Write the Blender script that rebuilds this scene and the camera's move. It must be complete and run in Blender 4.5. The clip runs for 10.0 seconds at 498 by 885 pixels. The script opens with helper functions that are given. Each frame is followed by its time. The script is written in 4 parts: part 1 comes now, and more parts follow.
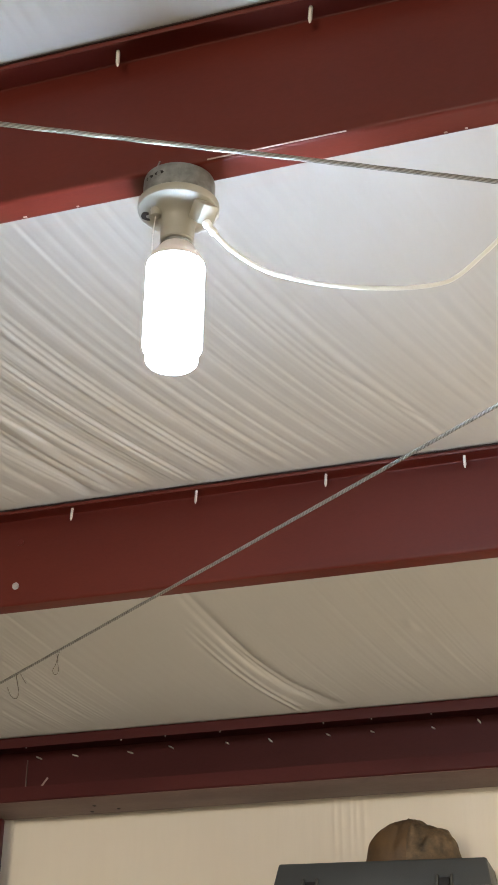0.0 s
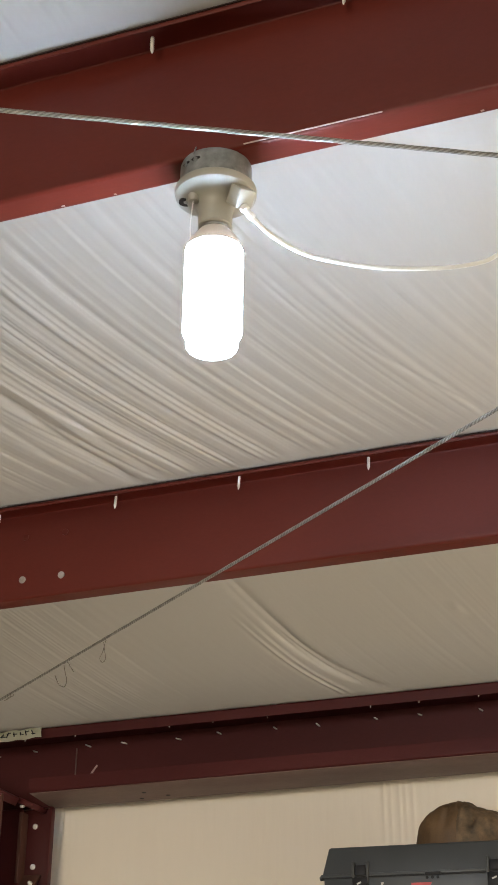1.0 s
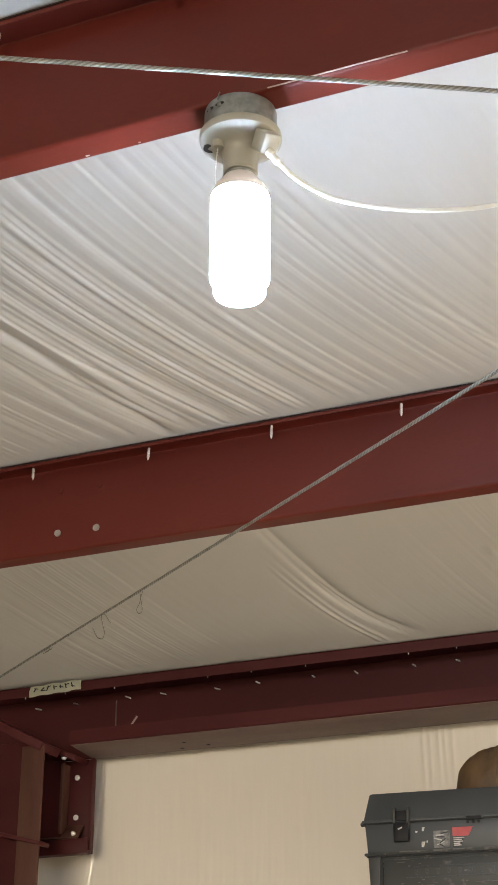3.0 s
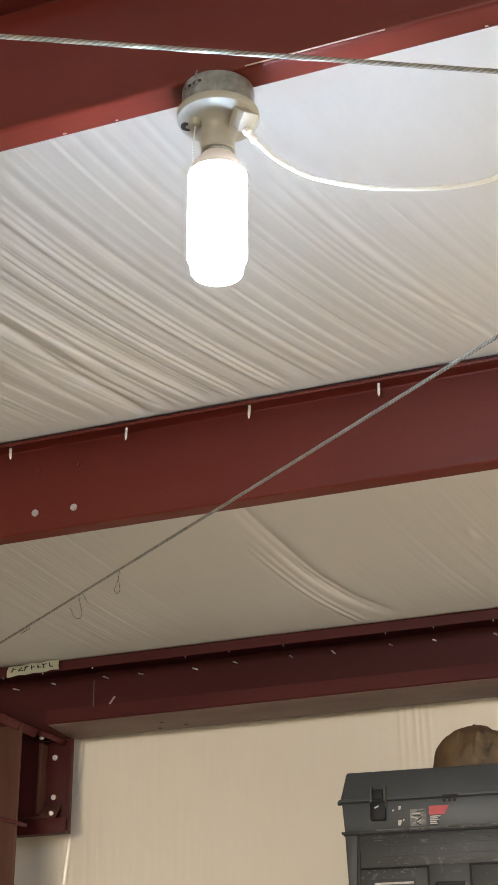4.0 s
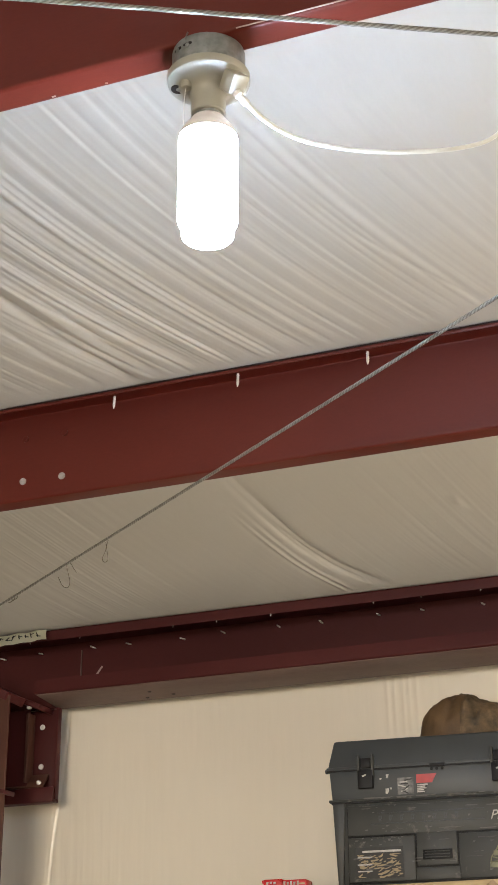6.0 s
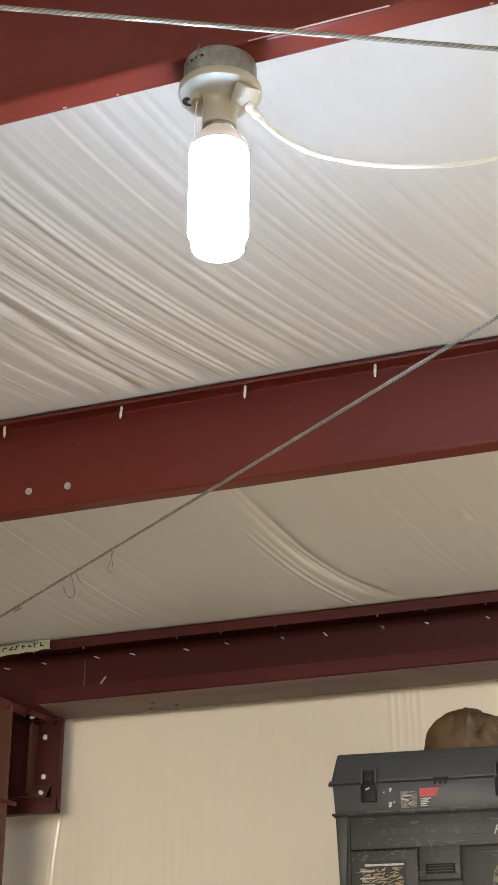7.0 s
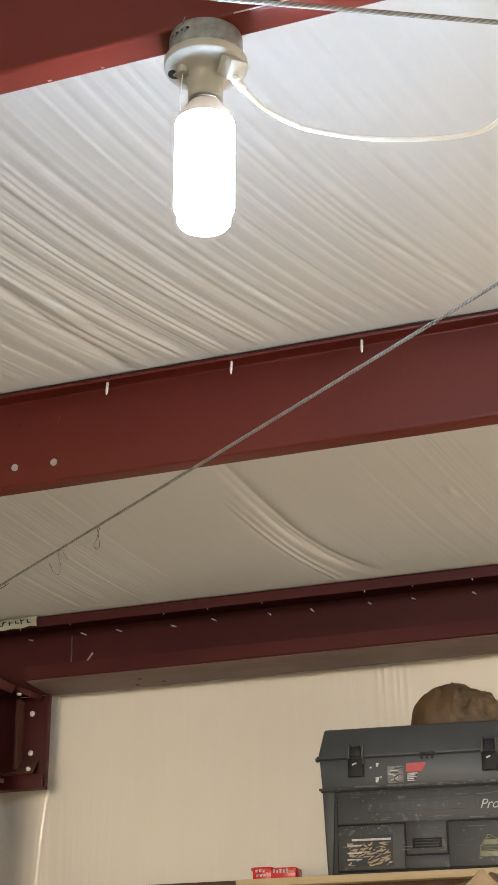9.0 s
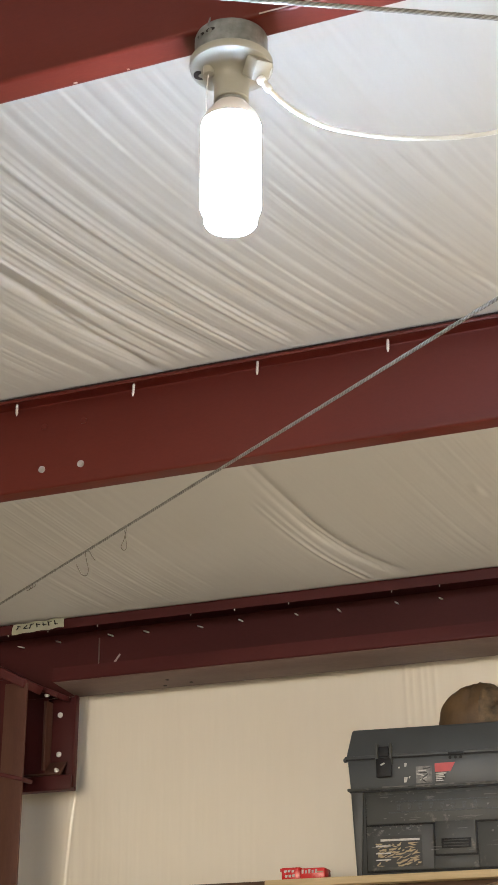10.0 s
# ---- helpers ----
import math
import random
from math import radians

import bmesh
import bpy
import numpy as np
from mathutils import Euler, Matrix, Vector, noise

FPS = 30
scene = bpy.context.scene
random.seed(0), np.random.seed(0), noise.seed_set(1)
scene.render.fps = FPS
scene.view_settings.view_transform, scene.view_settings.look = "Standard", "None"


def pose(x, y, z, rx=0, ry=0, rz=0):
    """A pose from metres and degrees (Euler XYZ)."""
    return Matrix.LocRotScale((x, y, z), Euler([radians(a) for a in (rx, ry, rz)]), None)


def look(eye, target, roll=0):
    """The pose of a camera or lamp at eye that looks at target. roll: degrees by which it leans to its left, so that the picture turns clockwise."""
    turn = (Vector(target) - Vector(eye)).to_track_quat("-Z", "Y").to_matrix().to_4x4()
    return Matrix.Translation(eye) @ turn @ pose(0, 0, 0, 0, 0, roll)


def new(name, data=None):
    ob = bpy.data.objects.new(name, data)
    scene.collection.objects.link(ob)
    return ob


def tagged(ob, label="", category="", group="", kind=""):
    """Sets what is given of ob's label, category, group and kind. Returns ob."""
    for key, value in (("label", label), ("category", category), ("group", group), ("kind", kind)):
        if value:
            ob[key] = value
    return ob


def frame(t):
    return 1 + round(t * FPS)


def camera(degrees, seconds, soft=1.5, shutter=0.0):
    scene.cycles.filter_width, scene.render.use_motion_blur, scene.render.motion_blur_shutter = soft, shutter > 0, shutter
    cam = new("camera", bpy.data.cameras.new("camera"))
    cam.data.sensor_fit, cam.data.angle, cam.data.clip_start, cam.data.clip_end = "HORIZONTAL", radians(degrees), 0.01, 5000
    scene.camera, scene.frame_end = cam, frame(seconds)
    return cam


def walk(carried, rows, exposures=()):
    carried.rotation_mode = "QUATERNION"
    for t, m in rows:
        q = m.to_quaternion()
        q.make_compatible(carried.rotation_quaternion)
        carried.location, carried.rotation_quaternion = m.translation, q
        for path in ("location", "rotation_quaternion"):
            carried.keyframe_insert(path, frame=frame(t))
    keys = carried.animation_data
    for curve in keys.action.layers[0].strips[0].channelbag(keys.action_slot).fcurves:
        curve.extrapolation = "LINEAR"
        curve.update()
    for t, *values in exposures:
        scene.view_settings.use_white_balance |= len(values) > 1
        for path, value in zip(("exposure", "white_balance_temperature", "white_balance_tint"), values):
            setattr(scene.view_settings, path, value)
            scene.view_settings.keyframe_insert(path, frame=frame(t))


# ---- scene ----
cam = camera(17.9, 10.0, soft=0.85)
PATH = [
    (0, (0.019, -0.028, 1.617), (-0.607, 1.649, 2.507), 1.2),
    (0.5, (0.021, -0.03, 1.615), (-0.641, 1.638, 2.498), 1.1),
    (1, (0.018, -0.027, 1.613), (-0.66, 1.639, 2.488), 0.8),
    (1.5, (0.015, -0.019, 1.614), (-0.685, 1.648, 2.47), 0.8),
    (2, (0.005, -0.012, 1.614), (-0.717, 1.656, 2.447), 0.7),
    (2.2, (0.006, -0.013, 1.614), (-0.725, 1.655, 2.442), 0.5),
    (3.3, (0.022, -0.014, 1.61), (-0.702, 1.663, 2.427), 0.0),
    (3.5, (0.02, -0.016, 1.609), (-0.695, 1.666, 2.421), 0.0),
    (4, (0.021, -0.013, 1.606), (-0.686, 1.679, 2.405), -0.1),
    (4.5, (0.017, -0.008, 1.605), (-0.689, 1.688, 2.394), -0.1),
    (5, (0.007, -0.005, 1.604), (-0.699, 1.693, 2.389), -0.0),
    (5.5, (0.01, -0.007, 1.598), (-0.686, 1.699, 2.376), -0.4),
    (5.7, (0.01, -0.005, 1.596), (-0.684, 1.706, 2.366), -0.4),
    (6.8, (0.005, -0.005, 1.6), (-0.699, 1.701, 2.371), 0.2),
    (7, (0.003, -0.007, 1.601), (-0.694, 1.698, 2.382), 0.3),
    (7.5, (0.01, -0.007, 1.601), (-0.673, 1.7, 2.388), 0.3),
    (8, (0.008, -0.003, 1.601), (-0.662, 1.718, 2.369), 0.3),
    (8.5, (0.003, -0.003, 1.603), (-0.671, 1.722, 2.357), 0.3),
    (9, (0.0, 0.0, 1.601), (-0.685, 1.721, 2.355), 0.0),
    (9.5, (-0.006, -0.001, 1.599), (-0.704, 1.714, 2.356), -0.1),
    (10, (-0.005, -0.002, 1.6), (-0.718, 1.707, 2.355), 0.0),
]
EXPOSURES = [(0, 2.34), (1, 2.32), (2, 2.38), (3.5, 2.43), (4.5, 2.47), (10, 2.5)]
walk(cam, [(t, look(e, g, r)) for t, e, g, r in PATH], EXPOSURES)

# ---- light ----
# Two area lamps added as unseen fill, in openings made up for them.
EAST_FILL_W, FILL_C = 26, (1.0, 0.86, 0.67)
SOUTH_FILL_W, SOUTH_Y = 142, -11.0
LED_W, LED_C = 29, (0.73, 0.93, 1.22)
OPENING_Y0, OPENING_Y1 = 1.9, 4.1
world = bpy.data.worlds.new("world")
scene.world = world
world.use_nodes = True
wn = world.node_tree.nodes
sky = wn.new("ShaderNodeTexSky")
sky.sky_type, sky.sun_disc = "NISHITA", False
sky.sun_elevation, sky.sun_rotation = radians(25.7), radians(95.7)
world.node_tree.links.new(sky.outputs[0], wn["Background"].inputs[0])
wn["Background"].inputs[1].default_value = 0.06
sun_data = bpy.data.lights.new("sun", "SUN")
sun_data.energy, sun_data.angle, sun_data.color = 5.0, radians(0.6), (1, 0.92, 0.80)
sun = new("sun", sun_data)
sun.matrix_world = look((8, -0.8, 3.9), (0, 0, 0))
# Added fill lamp in the east opening; no such source is visible.
east_fill_data = bpy.data.lights.new("east_fill", "AREA")
east_fill_data.shape, east_fill_data.size, east_fill_data.size_y = "RECTANGLE", OPENING_Y1 - OPENING_Y0 - 0.1, 2.6
east_fill_data.energy, east_fill_data.color = EAST_FILL_W, FILL_C
east_fill_lamp = new("east_fill", east_fill_data)
east_fill_lamp.matrix_world = look((3.95, (OPENING_Y0 + OPENING_Y1) / 2, 1.32), (-4, (OPENING_Y0 + OPENING_Y1) / 2, 1.32))
# Second added fill lamp, in the south opening behind the camera.
south_fill_data = bpy.data.lights.new("south_fill", "AREA")
south_fill_data.shape, south_fill_data.size, south_fill_data.size_y = "RECTANGLE", 5.0, 3.5
south_fill_data.energy, south_fill_data.color = SOUTH_FILL_W, FILL_C
south_fill_lamp = new("south_fill", south_fill_data)
south_fill_lamp.matrix_world = look((-0.5, SOUTH_Y + 0.05, 1.78), (-0.5, 4, 1.78))


# ---- materials ----
def rgba(c):
    return (c[0], c[1], c[2], 1.0)


def surface(name, c1, c2, scale=8.0, rough=0.5, metal=0.0, bump=0.0, grain=150.0, stretch=(1, 1, 1), vary=0.12, spots=None, gloss=0.5):
    """Procedural surface: two colours over two scales of noise, uneven roughness, fine relief, optional worn spots."""
    m = bpy.data.materials.new(name)
    m.use_nodes = True
    nt = m.node_tree
    n, l = nt.nodes, nt.links
    b = n["Principled BSDF"]
    tc, mp = n.new("ShaderNodeTexCoord"), n.new("ShaderNodeMapping")
    mp.inputs["Scale"].default_value = stretch
    l.new(tc.outputs["Object"], mp.inputs["Vector"])
    big, fine = n.new("ShaderNodeTexNoise"), n.new("ShaderNodeTexNoise")
    big.inputs["Scale"].default_value, big.inputs["Detail"].default_value = scale, 6
    fine.inputs["Scale"].default_value, fine.inputs["Detail"].default_value = grain, 4
    l.new(mp.outputs[0], big.inputs["Vector"])
    l.new(mp.outputs[0], fine.inputs["Vector"])
    ramp = n.new("ShaderNodeValToRGB")
    ramp.color_ramp.elements[0].position, ramp.color_ramp.elements[1].position = 0.32, 0.68
    ramp.color_ramp.elements[0].color, ramp.color_ramp.elements[1].color = rgba(c1), rgba(c2)
    l.new(big.outputs[0], ramp.inputs[0])
    mr = n.new("ShaderNodeMapRange")
    mr.inputs["To Min"].default_value, mr.inputs["To Max"].default_value = 1 - vary, 1 + vary
    l.new(fine.outputs[0], mr.inputs[0])
    mul = n.new("ShaderNodeVectorMath")
    mul.operation = "MULTIPLY"
    l.new(ramp.outputs[0], mul.inputs[0])
    l.new(mr.outputs[0], mul.inputs[1])
    colour = mul.outputs[0]
    if spots:
        sc, col, edge = spots
        sp = n.new("ShaderNodeTexNoise")
        sp.inputs["Scale"].default_value, sp.inputs["Detail"].default_value, sp.inputs["Roughness"].default_value = sc, 8, 0.7
        l.new(tc.outputs["Object"], sp.inputs["Vector"])
        r2 = n.new("ShaderNodeValToRGB")
        r2.color_ramp.elements[0].position, r2.color_ramp.elements[1].position = edge, edge + 0.09
        l.new(sp.outputs[0], r2.inputs[0])
        mx = n.new("ShaderNodeMix")
        mx.data_type = "RGBA"
        l.new(r2.outputs[0], mx.inputs[0])
        l.new(colour, mx.inputs[6])
        mx.inputs[7].default_value = rgba(col)
        colour = mx.outputs[2]
    l.new(colour, b.inputs["Base Color"])
    rr = n.new("ShaderNodeMapRange")
    rr.inputs["To Min"].default_value, rr.inputs["To Max"].default_value = max(0.03, rough - 0.1), min(1, rough + 0.1)
    l.new(big.outputs[0], rr.inputs[0])
    l.new(rr.outputs[0], b.inputs["Roughness"])
    b.inputs["Metallic"].default_value = metal
    b.inputs["Specular IOR Level"].default_value = gloss
    if bump:
        bp = n.new("ShaderNodeBump")
        bp.inputs["Strength"].default_value, bp.inputs["Distance"].default_value = bump, 0.002
        l.new(fine.outputs[0], bp.inputs["Height"])
        l.new(bp.outputs[0], b.inputs["Normal"])
    return m


def glow(name, colour, strength):
    m = bpy.data.materials.new(name)
    m.use_nodes = True
    b = m.node_tree.nodes["Principled BSDF"]
    b.inputs["Base Color"].default_value = (0.8, 0.8, 0.8, 1)
    b.inputs["Emission Color"].default_value = rgba(colour)
    b.inputs["Emission Strength"].default_value = strength
    return m


RED = surface("red_oxide_paint", (0.087, 0.0118, 0.0070), (0.104, 0.0152, 0.0088), 5, 0.43, bump=0.05, grain=240, stretch=(0.4, 1, 1), vary=0.1, spots=(34, (0.26, 0.10, 0.075), 0.745), gloss=0.25)
SCRAPE_GLINT = surface("scraped_paint_and_glint", (0.34, 0.24, 0.21), (0.45, 0.34, 0.30), 60, 0.6)
# Deeper red than the purlins, used on strut, column plates and bracket.
DEEP = surface("deep_red_steel", (0.054, 0.0098, 0.0098), (0.068, 0.0130, 0.0125), 6, 0.5, bump=0.05, grain=240, stretch=(0.4, 1, 1), vary=0.12, spots=(30, (0.12, 0.055, 0.045), 0.73), gloss=0.2)
COLUMN_PAINT = surface("scuffed_brown_primer", (0.072, 0.027, 0.018), (0.105, 0.047, 0.031), 9, 0.55, bump=0.1, grain=180, stretch=(2, 2, 0.25), vary=0.18, gloss=0.3)
RED_TAN = surface("tan_red_paint", (0.19, 0.13, 0.11), (0.135, 0.082, 0.07), 7, 0.62, bump=0.1, grain=180, stretch=(0.3, 1, 1), vary=0.15, gloss=0.3)
# Ceiling vinyl darkened and wall vinyl lightened to even out the light.
VINYL = surface("darkened_white_vinyl", (0.462, 0.443, 0.408), (0.497, 0.478, 0.442), 1.6, 0.5, stretch=(1, 0.25, 1), vary=0.025, gloss=0.35)
WALL_VINYL = surface("lightened_cream_vinyl", (0.84, 0.76, 0.63), (0.88, 0.81, 0.68), 1.3, 0.12, bump=0.4, grain=30, stretch=(1.5, 1, 0.2), vary=0.02, gloss=1.0)
# Grey for the unseen closing walls, darkened to hold down bounced light.
UNSEEN_WALL = surface("unseen_wall_grey", (0.24, 0.235, 0.22), (0.32, 0.31, 0.29), 2.5, 0.5, bump=0.1, grain=40, vary=0.08)
CONCRETE = surface("concrete", (0.30, 0.29, 0.27), (0.38, 0.37, 0.35), 1.2, 0.8, bump=0.3, grain=60)
DIRT = surface("gravel_ground", (0.22, 0.19, 0.15), (0.32, 0.28, 0.22), 0.8, 0.95, bump=0.5, grain=12)
STEEL = surface("zinc_screw", (0.72, 0.70, 0.66), (0.84, 0.82, 0.78), 90, 0.42, metal=0.25)
DULL_ZINC = surface("dull_zinc", (0.24, 0.21, 0.19), (0.36, 0.32, 0.29), 90, 0.6, bump=0.2, grain=400)
GALV = surface("galvanised_steel", (0.17, 0.175, 0.17), (0.30, 0.31, 0.30), 55, 0.45, metal=0.6, bump=0.1, grain=300)
GAP_SHADE = surface("lining_gap_shade", (0.030, 0.017, 0.014), (0.05, 0.03, 0.025), 40, 0.8)
# Colour for flat discs that paint the shade inside holes and slots.
DARK = surface("hole_shade", (0.012, 0.010, 0.010), (0.02, 0.018, 0.017), 40, 0.8)
CREAM = surface("cream_plastic", (0.31, 0.30, 0.255), (0.35, 0.34, 0.29), 20, 0.36, bump=0.02, vary=0.03)
WHITE = surface("white_plastic", (0.74, 0.73, 0.70), (0.78, 0.77, 0.74), 30, 0.35, vary=0.03)
COLLAR = surface("bulb_collar_plastic", (0.70, 0.66, 0.66), (0.75, 0.71, 0.71), 30, 0.4, vary=0.03)
CORD = surface("white_cable_sheath", (0.66, 0.64, 0.57), (0.72, 0.70, 0.63), 30, 0.4, bump=0.05, grain=200, vary=0.05)
ROPE = surface("galvanised_wire_rope", (0.22, 0.21, 0.19), (0.34, 0.33, 0.30), 60, 0.42, metal=0.3, vary=0.2)
ROPE_SHADED = surface("shaded_wire_rope", (0.13, 0.122, 0.105), (0.22, 0.21, 0.185), 60, 0.5, metal=0.4, vary=0.2)
WIRE = surface("tie_wire", (0.10, 0.085, 0.07), (0.17, 0.14, 0.11), 80, 0.5, metal=0.6)
PAPER = surface("cream_paper", (0.66, 0.66, 0.50), (0.74, 0.73, 0.58), 25, 0.75, vary=0.05)
INK = surface("black_ink", (0.02, 0.02, 0.02), (0.03, 0.03, 0.03), 30, 0.6)
BOXGREY = surface("dark_grey_plastic", (0.030, 0.032, 0.030), (0.042, 0.044, 0.041), 9, 0.5, bump=0.25, grain=420, vary=0.14, spots=(26, (0.125, 0.12, 0.105), 0.58))
LIDGREY = surface("blue_grey_plastic", (0.041, 0.046, 0.050), (0.050, 0.056, 0.060), 9, 0.45, bump=0.2, grain=420, vary=0.1, spots=(22, (0.14, 0.14, 0.135), 0.70))
LATCH = surface("black_plastic_and_shade", (0.008, 0.008, 0.009), (0.015, 0.015, 0.017), 30, 0.5, vary=0.1, gloss=0.2)
GOLD = surface("worn_gold_print", (0.22, 0.17, 0.09), (0.44, 0.35, 0.21), 60, 0.5)
PALE = surface("pale_print", (0.36, 0.35, 0.33), (0.60, 0.58, 0.54), 60, 0.5, vary=0.2)
GREYPRINT = surface("worn_grey_sticker", (0.055, 0.055, 0.055), (0.26, 0.255, 0.25), 70, 0.5, vary=0.2)
REDPRINT = surface("red_print", (0.36, 0.03, 0.035), (0.46, 0.045, 0.045), 40, 0.4, vary=0.05)
OLIVE = surface("olive_print", (0.14, 0.145, 0.085), (0.28, 0.27, 0.16), 60, 0.5)
SOAP = surface("red_carton", (0.50, 0.014, 0.016), (0.58, 0.025, 0.025), 25, 0.28, vary=0.06)
PLY = surface("plywood_edge", (0.50, 0.37, 0.20), (0.62, 0.48, 0.28), 14, 0.65, bump=0.2, grain=120, stretch=(0.2, 1, 5), vary=0.15)
WOOD = surface("dark_wood", (0.060, 0.030, 0.018), (0.10, 0.055, 0.03), 10, 0.7, bump=0.2, grain=90, stretch=(0.15, 1, 1), vary=0.2)
CAPCLOTH = surface("brown_waxed_cloth", (0.075, 0.043, 0.018), (0.15, 0.085, 0.034), 13, 0.62, bump=0.4, grain=260, vary=0.25, spots=(30, (0.24, 0.135, 0.05), 0.60))
CAPDARK = surface("brown_camouflage_cloth", (0.036, 0.024, 0.012), (0.14, 0.092, 0.048), 38, 0.7, bump=0.5, grain=300, vary=0.25)
CANVAS = surface("tan_canvas", (0.36, 0.25, 0.15), (0.46, 0.33, 0.21), 14, 0.85, bump=0.5, grain=350, vary=0.12)
LED = glow("led_tube", LED_C, LED_W)


# ---- building helpers ----
def mesh_of(bm, name, material, smooth=True):
    bmesh.ops.recalc_face_normals(bm, faces=bm.faces)
    me = bpy.data.meshes.new(name)
    bm.to_mesh(me)
    bm.free()
    me.materials.append(material)
    if smooth:
        me.shade_smooth()
        me.set_sharp_from_angle(angle=radians(38))
    return me


def part(name, bm, material, parent=None, label=""):
    ob = new(name, mesh_of(bm, name, material))
    ob.parent = parent
    return tagged(ob, label)


def thing(name, label, category, at=(0, 0, 0), turn=(0, 0, 0), group="", kind=""):
    ob = new(name)
    ob.empty_display_size = 0.05
    ob.matrix_basis = pose(*at, *turn)
    return tagged(ob, label, category, group, kind)


def block(x0, x1, y0, y1, z0, z1, bevel=0.0, segs=2, bm=None):
    b = bmesh.new()
    bmesh.ops.create_cube(b, size=1)
    bmesh.ops.scale(b, vec=(x1 - x0, y1 - y0, z1 - z0), verts=b.verts)
    bmesh.ops.translate(b, vec=((x0 + x1) / 2, (y0 + y1) / 2, (z0 + z1) / 2), verts=b.verts)
    if bevel:
        bmesh.ops.bevel(b, geom=list(b.edges), offset=bevel, segments=segs, profile=0.5, affect="EDGES")
    return merge(bm, b)


def merge(bm, b):
    if bm is None:
        return b
    me = bpy.data.meshes.new("tmp")
    b.to_mesh(me)
    b.free()
    bm.from_mesh(me)
    bpy.data.meshes.remove(me)
    return bm


def lathe(profile, n=40, at=(0, 0, 0), axis="Z", bm=None):
    """Turns (radius, height) pairs round an axis, closed at both ends."""
    b = bmesh.new()
    rings = []
    for r, h in profile:
        ring = []
        for i in range(n):
            a = 2 * math.pi * i / n
            c, s = r * math.cos(a), r * math.sin(a)
            p = (c, s, h) if axis == "Z" else (c, h, s) if axis == "Y" else (h, c, s)
            ring.append(b.verts.new((p[0] + at[0], p[1] + at[1], p[2] + at[2])))
        rings.append(ring)
    for lo, hi in zip(rings, rings[1:]):
        for i in range(n):
            b.faces.new((lo[i], lo[(i + 1) % n], hi[(i + 1) % n], hi[i]))
    b.faces.new(rings[0][::-1])
    b.faces.new(rings[-1])
    return merge(bm, b)


def tube(points, radius, n=8, flat=1.0, bm=None):
    """A round or flattened tube along points."""
    b = bmesh.new()
    pts = [Vector(p) for p in points]
    rings = []
    side = None
    for i, p in enumerate(pts):
        d = (pts[min(i + 1, len(pts) - 1)] - pts[max(i - 1, 0)]).normalized()
        if side is None:
            side = d.cross(Vector((0, 0, 1)) if abs(d.z) < 0.9 else Vector((1, 0, 0))).normalized()
        side = (side - d * side.dot(d)).normalized()
        up = side.cross(d)
        rings.append([b.verts.new(p + side * radius * math.cos(a) * flat + up * radius * math.sin(a)) for a in (2 * math.pi * k / n for k in range(n))])
    for lo, hi in zip(rings, rings[1:]):
        for k in range(n):
            b.faces.new((lo[k], lo[(k + 1) % n], hi[(k + 1) % n], hi[k]))
    b.faces.new(rings[0][::-1])
    b.faces.new(rings[-1])
    return merge(bm, b)


def spline(points, steps=8):
    """Catmull-Rom curve through points."""
    p = [Vector(q) for q in points]
    p = [2 * p[0] - p[1]] + p + [2 * p[-1] - p[-2]]
    out = []
    for a, b, c, d in zip(p, p[1:], p[2:], p[3:]):
        for k in range(steps):
            t = k / steps
            out.append(0.5 * (2 * b + (c - a) * t + (2 * a - 5 * b + 4 * c - d) * t * t + (3 * b - a - 3 * c + d) * t ** 3))
    return out + [p[-2]]


def section(profile, x0, x1, thick=0.003, bend=0.006):
    """A cold-formed steel section: a (y, z) line with rounded bends, given thickness and run along x."""
    line = [Vector(profile[0])]
    for a, b, c in zip(profile, profile[1:], profile[2:]):
        a, b, c = Vector(a), Vector(b), Vector(c)
        r = min(bend, (a - b).length / 2.2, (c - b).length / 2.2)
        p, q = b + (a - b).normalized() * r, b + (c - b).normalized() * r
        for k in range(6):
            t = k / 5
            line.append(p * (1 - t) ** 2 + b * 2 * t * (1 - t) + q * t * t)
    line.append(Vector(profile[-1]))
    out, back = [], []
    for i, p in enumerate(line):
        d = (line[min(i + 1, len(line) - 1)] - line[max(i - 1, 0)]).normalized()
        nrm = Vector((-d.y, d.x)) * thick / 2
        out.append(p + nrm)
        back.append(p - nrm)
    loop = out + back[::-1]
    b = bmesh.new()
    xs = np.linspace(x0, x1, 13)
    rings = [[b.verts.new((x, p.x, p.y)) for p in loop] for x in xs]
    n = len(loop)
    for lo, hi in zip(rings, rings[1:]):
        for i in range(n):
            b.faces.new((lo[i], lo[(i + 1) % n], hi[(i + 1) % n], hi[i]))
    b.faces.new(rings[0][::-1])
    b.faces.new(rings[-1])
    return b


def wave(seed):
    """Smooth random function of one variable with unit spacing, between -1 and 1."""
    table = np.random.RandomState(seed).uniform(-1, 1, 512)

    def f(u):
        i = np.floor(u).astype(int)
        t = u - i
        t = t * t * (3 - 2 * t)
        return table[i % 512] * (1 - t) + table[(i + 1) % 512] * t
    return f


def wave2(seed):
    """Smooth random function of two variables."""
    table = np.random.RandomState(seed).uniform(-1, 1, (64, 64))

    def f(u, v):
        i, j = np.floor(u).astype(int), np.floor(v).astype(int)
        s, t = u - i, v - j
        s, t = s * s * (3 - 2 * s), t * t * (3 - 2 * t)
        g = lambda a, c: table[a % 64, c % 64]
        return (g(i, j) * (1 - s) + g(i + 1, j) * s) * (1 - t) + (g(i, j + 1) * (1 - s) + g(i + 1, j + 1) * s) * t
    return f


